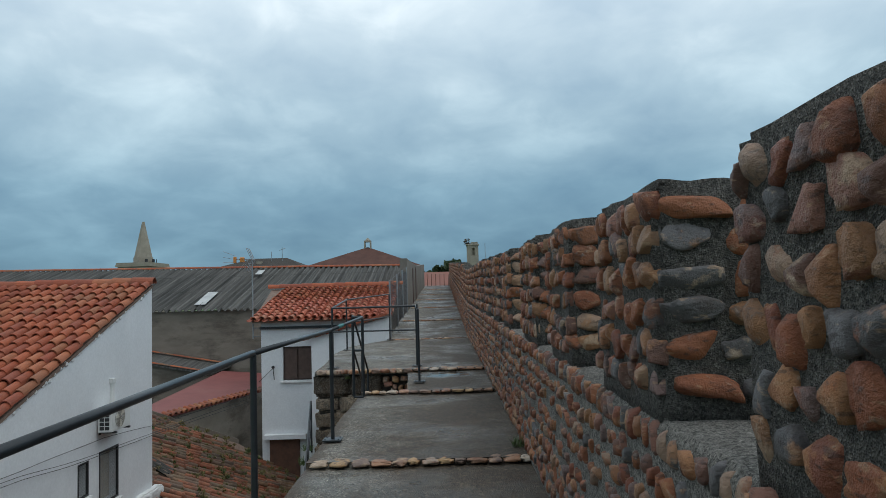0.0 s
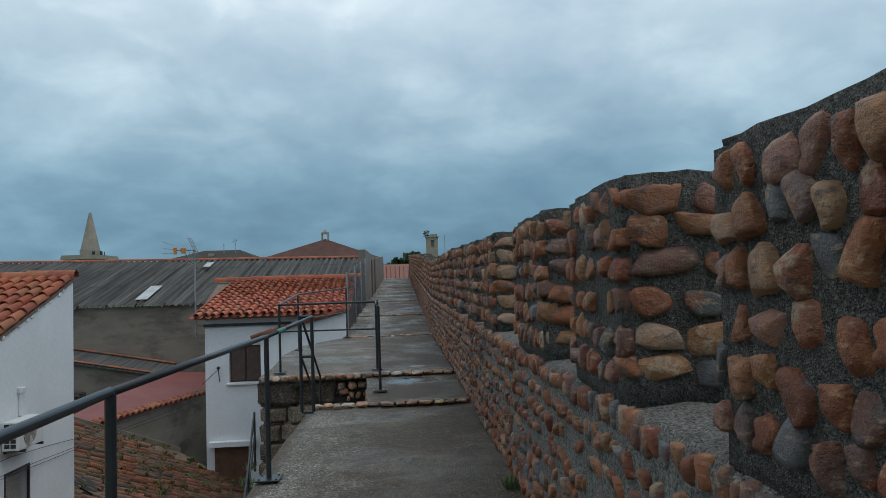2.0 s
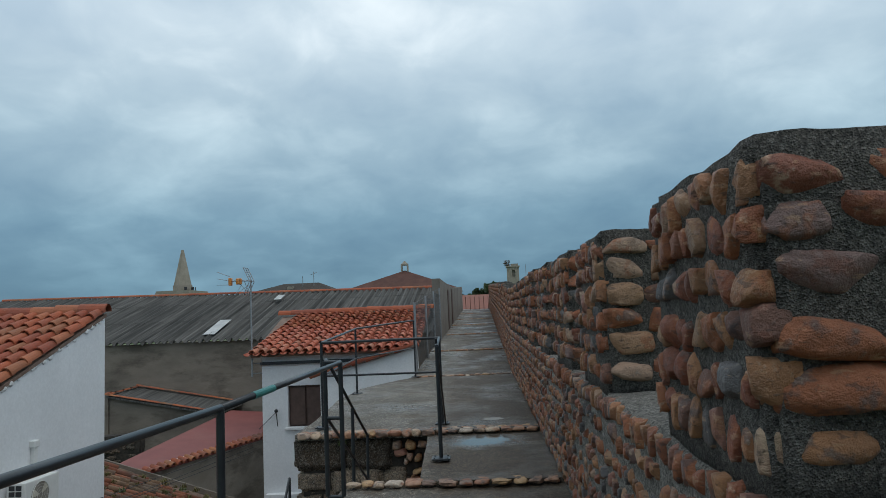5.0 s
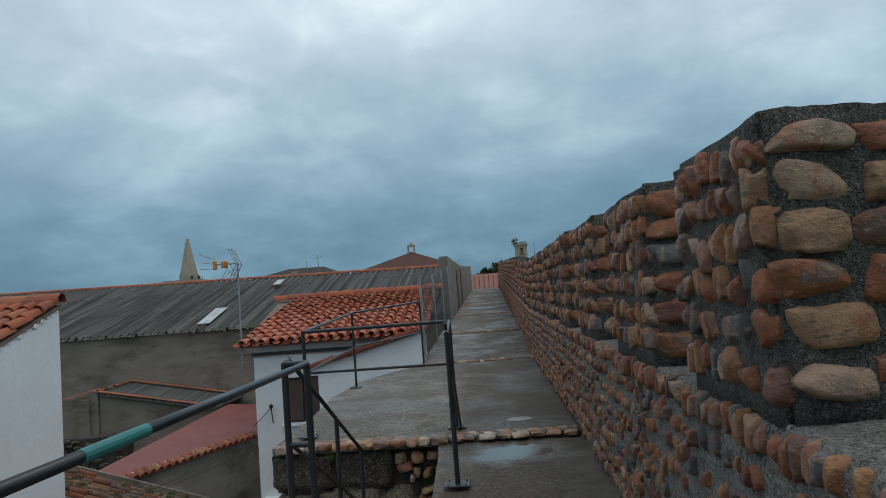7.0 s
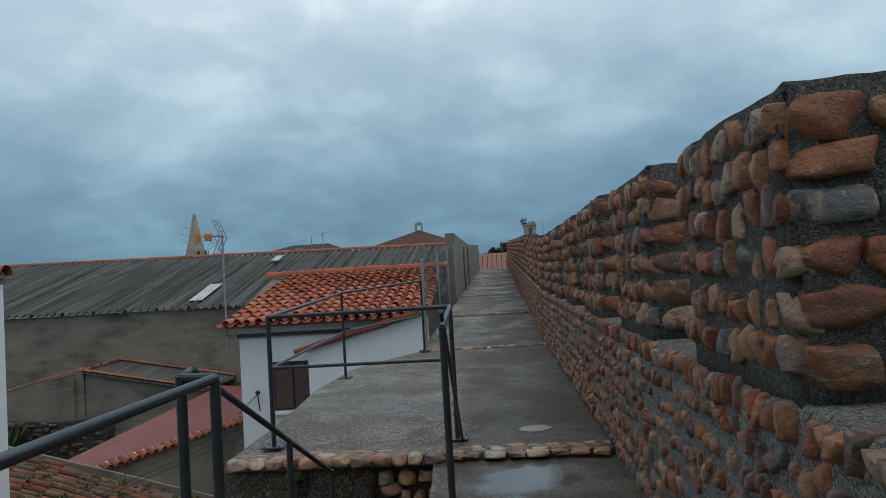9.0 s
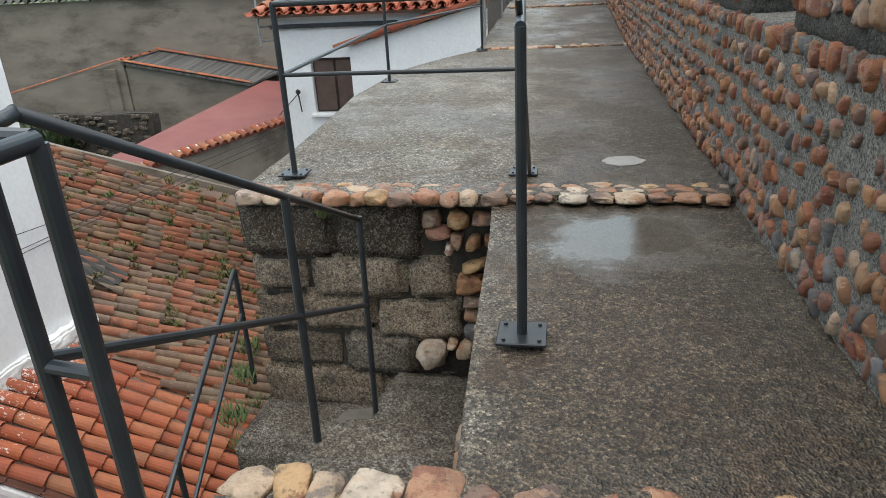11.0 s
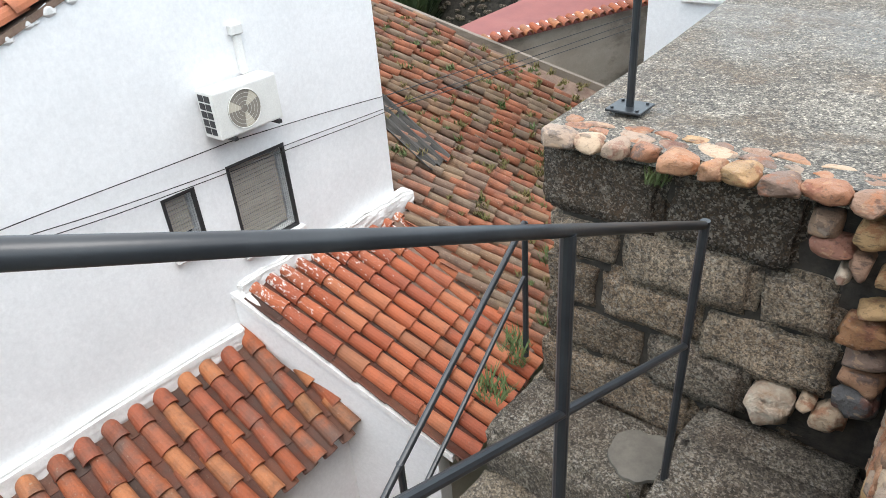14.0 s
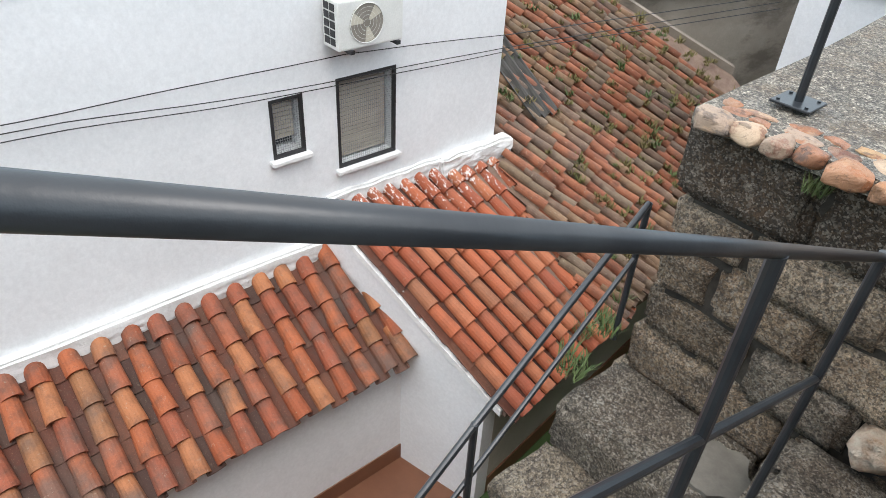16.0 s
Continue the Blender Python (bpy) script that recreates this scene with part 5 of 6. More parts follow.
add_pipe(cabl, (-4.45, 18.0, 0.42), (-4.42, 18.0, 0.10), 0.012, 5)
bmesh.ops.create_icosphere(cabl, subdivisions=1, radius=0.05, matrix=Matrix.Translation((-4.45, 18.0, 0.45)))
part("cable_clamp", cabl, M_CABLE, wh, "black cable and clamp on the wall")

mast = thing("tv_antenna", (-4.98, 17.95, 1.0), "roof antenna with orange connectors on a thin mast", "antenna")
part("mast", pipe((-4.98, 17.95, 1.25), (-4.98, 17.95, 3.50), 0.02, 8), M_GALV, mast)
for zz in (1.32, 1.55):
    part("wall_bracket", pipe((-4.98, 17.95, zz), (-4.78, 18.12, zz), 0.012, 6), M_GALV, mast)
boom = bmesh.new()
add_pipe(boom, (-4.96, 17.95, 3.47), (-5.52, 17.97, 3.49), 0.011, 6)
for dz, rise in ((0.10, 0.09), (0.0, 0.03), (-0.09, -0.03)):
    add_pipe(boom, (-5.47, 17.97, 3.49 + dz), (-5.80, 17.98, 3.53 + dz + rise), 0.007, 5)
for k in range(5):
    x = -5.40 + 0.09 * k
    add_pipe(boom, (x, 17.80, 3.485), (x, 18.12, 3.485), 0.006, 5)
part("yagi", boom, M_GALV, mast)
for q in (-0.16, 0.0, 0.16):
    rod = pipe((-5.10, 17.95 + q, 3.78), (-4.95, 17.95 + q, 3.46), 0.010, 5)
    add_pipe(rod, (-4.95, 17.95 + q, 3.46), (-5.10, 17.95 + q, 3.14), 0.008, 5)
    part("reflector_rib", rod, M_GALV, mast)
for k in range(7):
    t = abs(k - 3) / 3
    part("reflector_rod", pipe((-4.95 - 0.15 * t, 17.77, 3.46 + 0.107 * (k - 3)), (-4.95 - 0.15 * t, 18.13, 3.46 + 0.107 * (k - 3)), 0.006, 5), M_GALV, mast)
stays = bmesh.new()
for dx in (-0.30, -0.14):
    add_pipe(stays, (-5.0, 17.95, 3.15), (-5.0 + dx, 17.96, 3.48), 0.006, 5)
    add_pipe(stays, (-5.36, 17.96, 3.16), (-5.36 - dx, 17.96, 3.36), 0.005, 5)
part("stay", stays, M_GALV, mast)
part("balun", bevelled(boxes((-5.50, -5.43, 17.90, 18.0, 3.38, 3.56)), 0.01), M_ORANGE, mast, "orange plastic connector box")
part("balun", bevelled(boxes((-5.32, -5.20, 17.90, 18.0, 3.40, 3.54)), 0.01), M_ORANGE, mast, "orange plastic connector box")

# ---------------------------------------------------------------- fence and wall along the far walk
M_WIRE = mat_noisy("dull_wire", (0.09, 0.095, 0.10), (0.14, 0.145, 0.15), 9.0, 0.6, 70.0, 0.0, metal=0.3)
fence = thing("mesh_fence", (-1.1, 21, 1.2), "galvanised wire mesh fence on steel posts", "fence")
fy = [17.4 + 3.05 * i for i in range(4)]


def fence_top(y):
    return 2.76 + 0.076 * (y - 17.4)


for yy in fy:
    zf = floor_z(yy) - 0.03
    part("post", pipe((-1.1, yy, zf), (-1.1, yy, fence_top(yy) + 0.02), 0.026, 8), M_GALV, fence)
for a, b in zip(fy, fy[1:]):
    wire = bmesh.new()
    za, zb = floor_z(b) + 0.03, fence_top(a)
    h, w = zb - za, b - a
    nd = int((h + w) / 0.1)
    for k in range(nd):
        for sgn in (1, -1):
            q = k * 0.1
            y0_, z0_ = (0, q) if q < h else (q - h, h)
            y1_, z1_ = (q, 0) if q < w else (w, q - w)
            if z1_ > h:
                continue
            if sgn < 0:
                y0_, y1_ = w - y0_, w - y1_
            add_pipe(wire, (-1.1, a + y0_, za + z0_), (-1.1, a + y1_, za + z1_), 0.0015, 3)
    add_pipe(wire, (-1.1, a, fence_top(a)), (-1.1, b, fence_top(b)), 0.005, 5)
    part("wire_mesh", wire, M_WIRE, fence)
M_BRICKW = mat_noisy("weathered_brick_wall", (0.17, 0.145, 0.12), (0.25, 0.22, 0.19), 1.2, 0.9, 20.0, 0.5, 0.02, stain=(0.10, 0.085, 0.07))
sw = part("side_wall", prism([(-1.12, 27.4, 1.4), (-1.12, 56.0, 1.4), (-1.12, 56.0, 4.75), (-1.12, 44.0, 4.2), (-1.12, 38.5, 3.98), (-1.12, 34.0, 3.92), (-1.12, 27.4, 3.86)], (-0.3, 0, 0)), M_BRICKW)
tagged(sw, "weathered rendered wall bordering the far walk", "wall", kind="structure")
# thin dark panels put in place of two shaded door openings
for ya, yb in ((32.6, 33.5), (36.4, 37.4)):
    za = floor_z(ya)
    part("door", bevelled(boxes((-1.125, -1.09, ya, yb, za, za + 1.75)), 0.01), M_WOOD, sw, "dark panel in place of a shaded door opening in the side wall")
far_rail = thing("end_railing", (0.4, 57, 3.0), "low railing at the far end of the walk", "railing")
for i in range(6):
    part("post", pipe((-0.9 + 0.36 * i, 57.0, 2.9), (-0.9 + 0.36 * i, 57.0, 3.95), 0.025, 6), M_RUST, far_rail)

# ---------------------------------------------------------------- grey shed with fibre-cement roof
shed = thing("grey_shed", (-10, 29, -4.6), "long grey rendered shed with corrugated fibre-cement roof", "shed")
part("wall", boxes((-22.0, -1.45, 26.1, 26.4, -4.6, 1.94)), M_RENDER, shed)
part("wall", prism([(-1.45, 26.4, -4.6), (-1.45, 33.0, -4.6), (-1.45, 33.0, 3.7), (-1.45, 26.4, 1.88)], (-0.3, 0, 0)), M_RENDER, shed)
sb = bmesh.new()
SX0, SX1 = -22.2, -1.35
nx = int((SX1 - SX0) / 0.044)
top, bot = [], []
for i in range(nx + 1):
    x = SX0 + (SX1 - SX0) * i / nx
    dz = (0.085 if (x - SX0) % 1.04 < 0.26 else 0.055) * math.cos(2 * math.pi * (x - SX0) / 0.26)
    sheet = 0.012 * noise.noise((math.floor(x / 1.06) * 3.3, 1.0, 0.0))
    bot.append(sb.verts.new((x, 25.95 + 0.04 * noise.noise((math.floor(x / 1.06) * 7.7, 0, 0)), 1.97 - 0.006 * (x + 10) + dz + sheet)))
    top.append(sb.verts.new((x, 33.0, 3.885 - 0.014 * (x + 10) + dz + sheet)))
for i in range(nx):
    sb.faces.new((bot[i], bot[i + 1], top[i + 1], top[i]))
sroof = part("roof", sb, M_FIBRE, shed)
sroof.modifiers.new("thickness", "SOLIDIFY").thickness = 0.01
lap = bmesh.new()
for yy in (28.35, 30.7):
    zz = 1.97 + 0.2979 * (yy - 25.95)
    box(lap, SX0, SX1, yy - 0.02, yy, zz + 0.022, zz + 0.034)
part("sheet_lap", lap, M_FIBRE, shed)
for i in range(44):
    put("ridge_tile", ridge_tile, sroof, Matrix.Translation((-1.5 - 0.47 * i, 33.0, 3.90 - 0.014 * (8.5 - 0.47 * i))) @ Matrix.Rotation(radians(90), 4, "Z") @ Matrix.Diagonal((0.8, 1.1, 0.7, 1)))
part("skylight", prism([(-9.72, 26.5, 2.18), (-9.28, 26.5, 2.18), (-9.28, 28.2, 2.69), (-9.72, 28.2, 2.69)], (0, 0, 0.012)), M_PALE, shed, "pale translucent roof sheet")
part("skylight", prism([(-8.45, 30.9, 3.49), (-8.15, 30.9, 3.49), (-8.15, 31.6, 3.70), (-8.45, 31.6, 3.70)], (0, 0, 0.012)), M_PALE, shed, "pale translucent roof sheet")
stove = thing("flue_pipe", (-24.3, 35, -4.62), "grey metal flue pipe with a cap", "flue")
part("pipe", pipe((-24.3, 35, -4.62), (-24.3, 35, 5.0), 0.13), M_GALV, stove)
part("cowl", pipe((-24.3, 35, 5.05), (-24.3, 35, 5.2), 0.2), M_GALV, stove)

# outbuilding with tile copings in front of the shed
outb = thing("outbuilding", (-10, 23, -4.6), "low grey outbuilding with tile-edged lean roof", "outbuilding")
part("wall", prism([(-19.0, 24.6, -4.6), (-12.15, 24.6, -4.6), (-12.15, 24.6, 0.33), (-15.06, 24.6, -0.34), (-19.0, 24.6, -1.25)], (0, 0.25, 0)), M_RENDER, outb)
part("wall", prism([(-12.13, 24.65, -4.6), (-8.4, 24.65, -4.6), (-8.4, 24.65, -0.42), (-12.13, 24.65, 0.27)], (0, 0.2, 0)), M_RENDER, outb)
part("wall", prism([(-12.13, 24.87, -4.6), (-11.9, 26.04, -4.6), (-11.9, 26.04, 0.39), (-12.13, 24.87, 0.27)], (-0.2, 0, 0)), M_RENDER, outb)
part("roof", roof_sheet([(-12.16, 24.5, 0.32), (-8.4, 24.5, -0.37), (-8.1, 26.05, -0.24), (-11.86, 26.05, 0.45)], 0.06), M_FIBRE, outb)
cp = [Matrix.Translation((-12.3 - 0.38 * i, 24.7, 0.37 - 0.0885 * i)) @ Matrix.Rotation(radians(90), 4, "Z") @ Matrix.Rotation(-0.229, 4, "X") for i in range(17)]
cp += [Matrix.Translation((-12.0 + 0.38 * i, 24.55, 0.33 - 0.0698 * i)) @ Matrix.Rotation(radians(90), 4, "Z") @ Matrix.Rotation(0.182, 4, "X") for i in range(10)]
cp += [Matrix.Translation((-11.7 + 0.38 * i, 26.02, 0.47 - 0.0698 * i)) @ Matrix.Rotation(radians(90), 4, "Z") @ Matrix.Rotation(0.182, 4, "X") for i in range(10)]
cp += [Matrix.Translation((-12.1 + 0.075 * i, 24.7 + 0.36 * i, 0.37 + 0.03 * i)) for i in range(4)]
for m in cp:
    put("coping_tile", COVER_MIX, outb, m @ Matrix.Diagonal((0.8, 1, 0.5, 1)))
part("buttress", boxes((-12.75, -12.4, 24.5, 24.599, -4.6, 0.12)), M_RENDER, outb)
bedw = part("garden_wall", swap_xy(wavy_block(-16.5, -9.0, -4.6, -0.38, 20.6, 20.9, 0.1, 2.0, 0.05)), M_JOINT)
tagged(bedw, "dark rubble garden wall", "wall", kind="structure")
RUBBLE = [stone_mesh(110 + i, M_GRANITE_DAMP, 0.8, 0.3, 0.9, 5, 2) for i in range(6)]
for i in range(150):
    put("cobble", RUBBLE[i % 6], bedw, place((-14.3 + 5.2 * rng.random(), 20.59, -0.42 - 1.0 * rng.random()), FACE_NEAR, rng.uniform(0.1, 0.22), rng.uniform(0.06, 0.12), 0.1))

# building with a flat red roof
redb = thing("red_roofed_annex", (-8.5, 21, -4.6), "grey annex with a dull red sealed roof and tile eave", "annex")
RA, RB = Vector((-7.4, 17.0, -0.73)), Vector((-5.32, 22.75, -0.64))
BACK = [Vector(p) for p in ((-6.2, 25.0, -0.5), (-8.05, 24.75, -0.32), (-8.2, 17.42, -0.645))]
ed = (RB - RA).normalized()
side = Vector((ed.y, -ed.x, 0)).normalized()
dv = (side + Vector((0, 0, -0.28))).normalized()
wa, wb = RA - side * 0.1, RB - side * 0.1
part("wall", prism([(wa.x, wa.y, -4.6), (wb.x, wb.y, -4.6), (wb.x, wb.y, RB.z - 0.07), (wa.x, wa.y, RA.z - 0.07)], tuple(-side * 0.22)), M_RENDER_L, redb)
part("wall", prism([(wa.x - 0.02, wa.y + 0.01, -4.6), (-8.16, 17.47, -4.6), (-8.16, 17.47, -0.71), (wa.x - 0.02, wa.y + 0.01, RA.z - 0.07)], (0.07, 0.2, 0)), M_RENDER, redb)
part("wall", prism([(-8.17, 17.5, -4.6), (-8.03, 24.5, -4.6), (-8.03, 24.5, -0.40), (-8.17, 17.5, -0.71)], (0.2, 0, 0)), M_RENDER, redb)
rr = part("roof", prism([tuple(RA), tuple(RB)] + [tuple(p) for p in BACK], (0, 0, -0.06)), M_RED, redb)
for i in range(28):
    p = RA + ed * (0.1 + 0.21 * i) + Vector((0, 0, 0.025))
    put("eave_tile", COVER_MIX, rr, Matrix.Translation(p) @ frame_axes(-ed, dv) @ Matrix.Rotation(rng.uniform(-0.06, 0.06), 4, "Z") @ Matrix.Diagonal((1, 0.62, 1, 1)))
mort = bmesh.new()
for i in range(40):
    p = RA + ed * (6.05 * (i + rng.random()) / 40) - side * 0.12 + Vector((0, 0, 0.045))
    bmesh.ops.create_icosphere(mort, subdivisions=1, radius=0.06, matrix=Matrix.Translation(p) @ ed.to_track_quat("X", "Z").to_matrix().to_4x4() @ Matrix.Diagonal((2.0, rng.uniform(0.7, 1.1), 0.75, 1)))
tagged(part("eave_mortar", mort, M_WHITE_ROUGH, rr, "pale mortar fillet behind the eave tiles"), kind="stuff")

# ---------------------------------------------------------------- far buildings
tower = thing("church_tower", (-65.6, 152, -5), "pale stone church tower with a conical spire", "tower")
bm = bmesh.new()
add_pipe(bm, (-66.6, 152, 12.1), (-66.6, 152, 20.2), 2.05, 8, 0.28)
part("spire", bm, M_TOWER, tower)
bm = bmesh.new()
add_pipe(bm, (-66.6, 152, 10.2), (-66.6, 152, 12.1), 2.2, 8)
part("drum", bm, M_TOWER, tower)
for k in range(8):
    a = radians(22.5 + 45 * k)
    part("window", bevelled(boxes((-0.3, 0.3, -0.08, 0.08, 10.5, 11.7)), 0.02), M_DARK, tower).matrix_basis = Matrix.Translation((-65.9 + 2.06 * math.cos(a), 152 + 2.06 * math.sin(a), 0)) @ Matrix.Rotation(a + radians(90), 4, "Z")
part("body", bevelled(boxes((-70.1, -63.1, 147, 157, -5, 9.9)), 0.1), M_TOWER, tower)
part("cornice", boxes((-70.4, -62.8, 146.7, 157.3, 9.9, 10.4)), M_TOWER, tower)
part("parapet", boxes((-70.3, -62.9, 146.8, 147.2, 10.4, 10.8), (-63.3, -62.9, 147.2, 157.2, 10.4, 10.8)), M_TOWER, tower)

church = thing("brick_church", (-11, 106, -5), "church with a dark red hipped roof and small bell gable", "church")
bm = bmesh.new()
base = [bm.verts.new(p) for p in ((-20.2, 100, 6.7), (-2.6, 100, 6.5), (-2.6, 114, 6.5), (-20.2, 114, 6.7))]
apex = bm.verts.new((-11.05, 105, 9.75))
for i in range(4):
    bm.faces.new((base[i], base[(i + 1) % 4], apex))
bm.faces.new(base[::-1])
part("roof", bm, M_BRICKRED, church)
part("wall", boxes((-18.4, -4.1, 100.5, 113.5, -5, 6.5)), M_BRICKW, church)
bc = boxes((-11.60, -11.40, 104.6, 105.4, 8.9, 10.5), (-10.70, -10.50, 104.6, 105.4, 8.9, 10.5), (-11.60, -10.50, 104.6, 105.4, 10.5, 10.75), (-11.40, -10.70, 104.7, 105.3, 8.9, 9.5))
part("bell_gable", bc, M_TOWER, church)
bm = bmesh.new()
add_pipe(bm, (-11.05, 105, 10.75), (-11.05, 105, 11.2), 0.5, 4, 0.05)
part("gable_cap", bm, M_TOWER, church)

bel = thing("belfry", (6.9, 152, -5), "old stone belfry with arched opening and a bird nest", "belfry")
part("shaft", boxes((6.2, 7.2, 150, 153, 5, 12.6), (7.9, 8.7, 150, 153, 5, 12.6), (7.2, 7.9, 150.6, 153, 5, 12.6), (7.2, 7.9, 150, 150.6, 5, 10.4), (7.2, 7.9, 150, 150.6, 12.0, 12.6), (6.0, 8.9, 149.8, 153.2, 12.6, 12.85), (7.1, 8.6, 150, 153, 12.85, 13.3)), M_TOWER, bel)
part("wall", boxes((4.5, 10, 149.9, 156, -5, 5)), M_TOWER, bel)
nb = bmesh.new()
for k in range(50):
    a = rng.uniform(0, 6.28)
    c = Vector((6.3 + 0.45 * math.cos(a), 151 + 0.5 * math.sin(a), 12.9 + rng.uniform(0, 1.2)))
    d = Vector((rng.uniform(-1, 1), rng.uniform(-1, 1), rng.uniform(-0.25, 0.25))) * 0.45
    add_pipe(nb, c - d, c + d, 0.05, 4)
part("nest", nb, M_BARK, bel, "large stick nest")
part("aerial", pipe((10.2, 150, 8), (10.2, 150, 13.0), 0.06, 6), M_GALV, bel)

mid = thing("dark_roofed_house", (-16, 62, -5), "house with dark hipped roof behind the shed", "house")
part("wall", boxes((-19.9, -12.6, 60.5, 66, -5, 5.05)), M_BRICKW, mid)
bm = bmesh.new()
pr = [bm.verts.new(p) for p in ((-20.5, 60, 5.05), (-12.0, 60, 5.05), (-12.0, 66.5, 5.05), (-20.5, 66.5, 5.05), (-17.4, 63, 6.05), (-14.2, 63, 6.05))]
for f in ((0, 1, 5, 4), (1, 2, 5), (2, 3, 4, 5), (3, 0, 4), (3, 2, 1, 0)):
    bm.faces.new([pr[i] for i in f])
part("roof", bm, M_JOINT, mid)
part("chimney", boxes((-16.6, -16.1, 61.2, 61.7, 5.0, 5.7)), M_TOWER, mid)
am = bmesh.new()
add_pipe(am, (-14.4, 62, 5.4), (-14.4, 62, 7.0), 0.03, 5)
add_pipe(am, (-14.7, 62, 6.7), (-14.1, 62, 6.9), 0.02, 5)
part("aerial", am, M_GALV, mid)
part("aerial", pipe((-15.4, 62, 5.4), (-15.4, 62, 6.6), 0.03, 5), M_GALV, mid)

endh = thing("end_house", (0, 66, -5), "house with a red tiled roof closing the walk", "house")
part("wall", boxes((-6, 5, 64.5, 72, -5, 3.0)), M_WHITE, endh)
bm = bmesh.new()
pr = [bm.verts.new(p) for p in ((-6.5, 62, 2.7), (5.5, 62, 2.7), (5.5, 68, 4.45), (-6.5, 68, 4.45), (-6.5, 74, 2.7), (5.5, 74, 2.7))]
for f in ((0, 1, 2, 3), (3, 2, 5, 4)):
    bm.faces.new([pr[i] for i in f])
er = part("roof", bm, mat_tile("far_clay_roof", False, (0.24, 0.075, 0.045), (0.2, 0.06, 0.04), (0.25, 0.085, 0.05), 0.5, 0.3, 0.3), endh)


def tree(at, height, spread, n, name="tree", label="dark green tree beyond the roofs"):
    """A tapered trunk with limbs and a crown of many small leaf clumps."""
    t = thing(name, at, label, "tree", "far trees")
    x, y, z = at
    tb = bmesh.new()
    add_pipe(tb, (x, y, z), (x, y, z + height * 0.6), height * 0.03, 7, height * 0.015)
    for k in range(7):
        a = rng.uniform(0, 6.28)
        zz = z + height * rng.uniform(0.35, 0.6)
        add_pipe(tb, (x, y, zz), (x + spread * 0.6 * math.cos(a), y + spread * 0.6 * math.sin(a), zz + height * 0.25), height * 0.012, 5, height * 0.004)
    part("trunk", tb, M_BARK, t)
    lb = bmesh.new()
    for k in range(n):
        a, q = rng.uniform(0, 6.28), rng.random() ** 0.5
        h = rng.random()
        rad = spread * (0.55 + 0.45 * math.sin(math.pi * (0.15 + 0.8 * h))) * q
        c = Vector((x + rad * math.cos(a), y + rad * math.sin(a), z + height * (0.38 + 0.62 * h) + rng.uniform(-0.4, 0.4)))
        s = height * rng.uniform(0.02, 0.05)
        m = Matrix.Translation(c) @ Euler((rng.uniform(0, 3), rng.uniform(0, 3), rng.uniform(0, 3))).to_matrix().to_4x4()
        for w in range(3):
            mm = m @ Matrix.Rotation(w * 1.05, 4, "X")
            vs = [lb.verts.new(mm @ Vector(p)) for p in ((-s, 0, -s * 0.6), (s, 0, -s * 0.6), (s * 0.7, 0, s), (-s * 0.7, 0, s))]
            lb.faces.new(vs)
    part("crown", lb, M_LEAF, t)


for tx, ty, th, sp in ((-3.5, 190, 16.5, 3.0), (0.0, 195, 18, 3.4), (3.6, 185, 19, 3.6), (6.2, 200, 18, 3.2)):
    tree((tx, ty, -8.6), th, sp, 420)
for k in range(16):
    tree((70 + 320 * rng.random(), 90 + 500 * rng.random(), -8.6), rng.uniform(5, 8), rng.uniform(3, 4.5), 420, "tree", "field tree on the plain")

car = thing("parked_car", (36.0, 46.0, -8.6), "dark parked car on the grass below the wall", "car")
cb = prism([(33.9, -0.85, 0.35), (33.9, -0.85, 0.85), (34.9, -0.85, 0.95), (35.4, -0.75, 1.42), (37.0, -0.75, 1.45), (37.8, -0.85, 0.98), (38.1, -0.85, 0.8), (38.1, -0.85, 0.35)], (0, 1.7, 0))
bmesh.ops.bevel(cb, geom=cb.edges[:], offset=0.06, segments=2, affect="EDGES")
bmesh.ops.translate(cb, verts=cb.verts[:], vec=(0, 46, -8.6))
part("body", cb, M_CARPAINT, car)
for wx in (34.7, 37.3):
    for wy in (45.2, 46.8):
        part("wheel", pipe((wx, wy - 0.1, -8.27), (wx, wy + 0.1, -8.27), 0.32, 16), M_TYRE, car)
    part("side_window", boxes((35.3 if wx < 36 else 36.25, 36.15 if wx < 36 else 37.1, 45.14, 45.17, -7.6, -7.24)), M_GLASS, car)

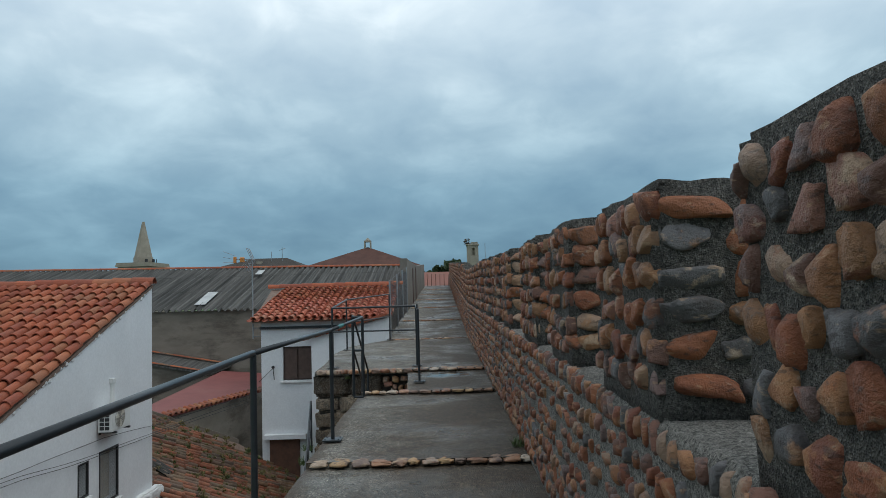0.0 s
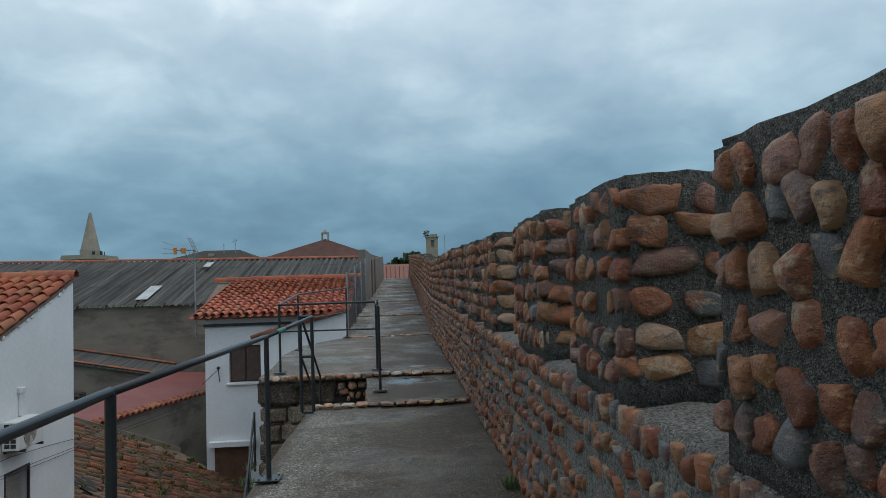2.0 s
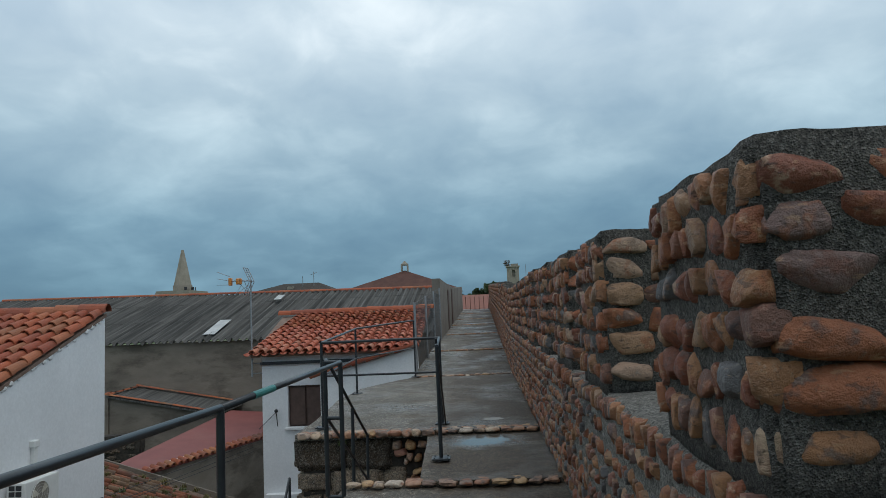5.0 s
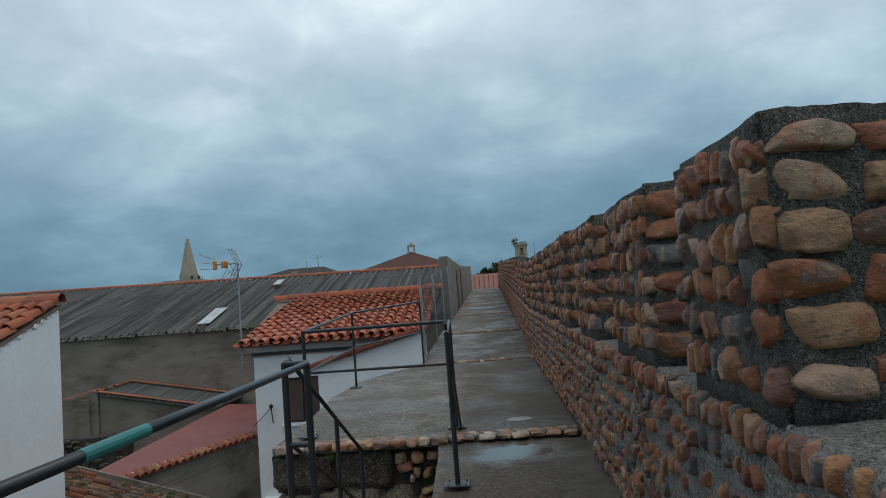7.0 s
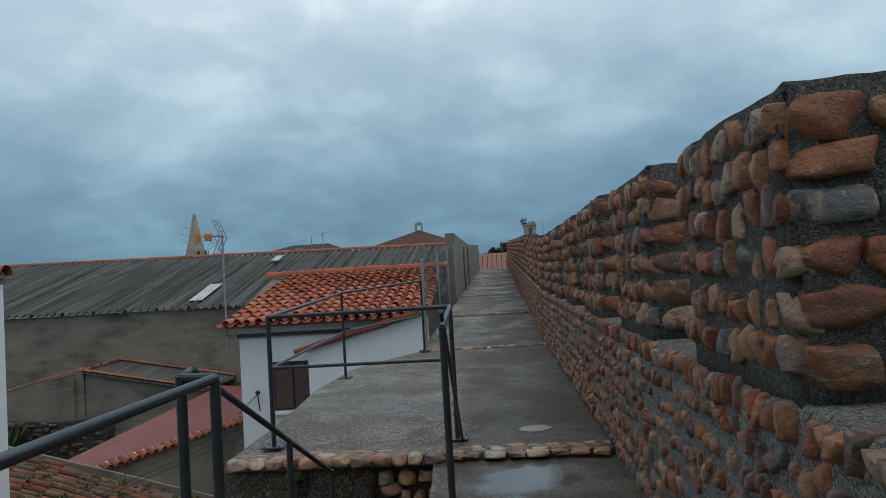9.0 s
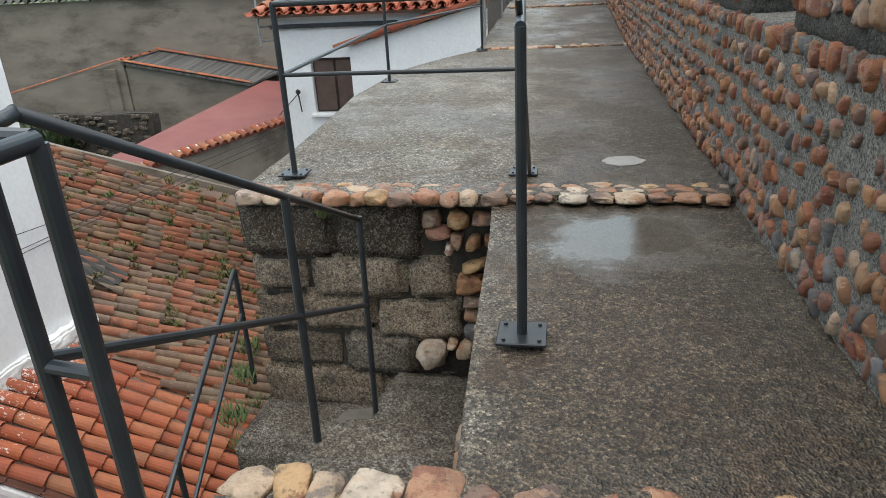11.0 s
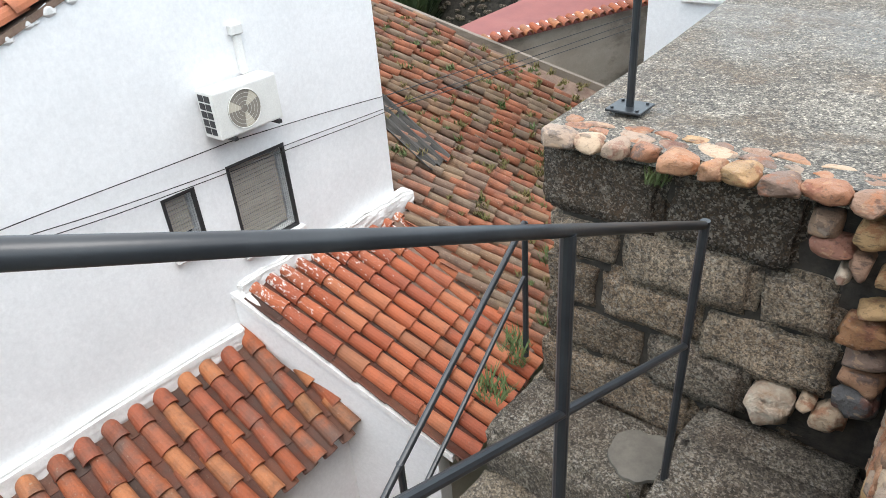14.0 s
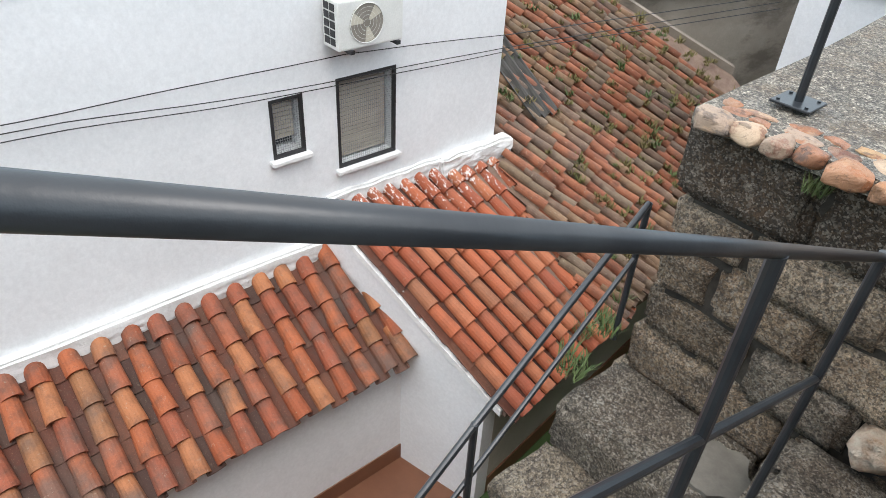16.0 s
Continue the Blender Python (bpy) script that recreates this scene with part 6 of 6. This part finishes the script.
# ---------------------------------------------------------------- weeds and moss
def tuft(at, size, n, material, name, label, wide=0.018):
    bm = bmesh.new()
    for k in range(n):
        a, l = rng.uniform(0, 6.28), size * rng.uniform(0.4, 1.0)
        b = Vector((rng.uniform(-1, 1), rng.uniform(-1, 1), 0)) * size * 0.45
        d = Vector((math.cos(a) * 0.5, math.sin(a) * 0.5, rng.uniform(0.4, 1.0))) * l
        s = Vector((-math.sin(a), math.cos(a), 0)) * size * wide
        p = [bm.verts.new(b - s), bm.verts.new(b + s), bm.verts.new(b + d * 0.6 + s * 1.2), bm.verts.new(b + d), bm.verts.new(b + d * 0.6 - s * 1.2)]
        bm.faces.new(p)
    o = part(name, bm, material)
    o.location = at
    return tagged(o, label, "plant", "weeds", "stuff")


for p, s in (((-3.75, 13.3, -2.72), 0.28), ((-3.6, 12.6, -2.76), 0.2), ((-1.93, 10.1, -0.1), 0.16), ((-1.95, 9.9, -0.28), 0.18), ((-1.27, 10.16, 1.02), 0.09), ((-4.1, 14.1, -2.42), 0.3), ((-1.02, 9.60, -0.30), 0.13), ((-1.0, 9.45, -0.45), 0.12), ((0.93, 4.7, 1.08), 0.12)):
    tuft(p, s, 110, M_WEED, "weed", "green weed growing from the masonry")
tuft((-11.6, 20.1, -1.35), 1.15, 1100, M_LEAF, "shrub", "dark green shrub by the rubble wall", 0.03)
L2N = frame_axes((0, -1, 0), OV).col[2].to_3d()
for k in range(330):
    p = Vector((-3.6, 13.5, old_z(-3.6))) - OV * rng.uniform(0.1, 5.2) + Vector((0, 4.4 * rng.random(), 0))
    if p.x > old_top(p.y) + 0.2 and (p.y > 13.2):
        tuft(tuple(p + L2N * 0.10), rng.uniform(0.06, 0.14), 34, M_DRYWEED if rng.random() < 0.75 else M_WEED, "roof_moss", "dry moss and weeds on the old tiles", 0.055)

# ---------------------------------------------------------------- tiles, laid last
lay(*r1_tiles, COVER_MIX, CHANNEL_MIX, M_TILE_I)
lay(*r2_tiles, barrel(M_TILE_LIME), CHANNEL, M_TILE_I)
lay(*r3_tiles, COVER_OLD, CHANNEL_OLD, M_TILE_OLD_I, 300, lambda p: (p - Vector((0, 7.5, 2))).length)
lay(*hroof_tiles, COVER, CHANNEL, M_TILE_I, 300, lambda p: -p.x - 0.3 * p.y)
lay(*wroof_tiles, COVER_COT, CHANNEL_COT, M_TILE_I, 300, lambda p: p.y)
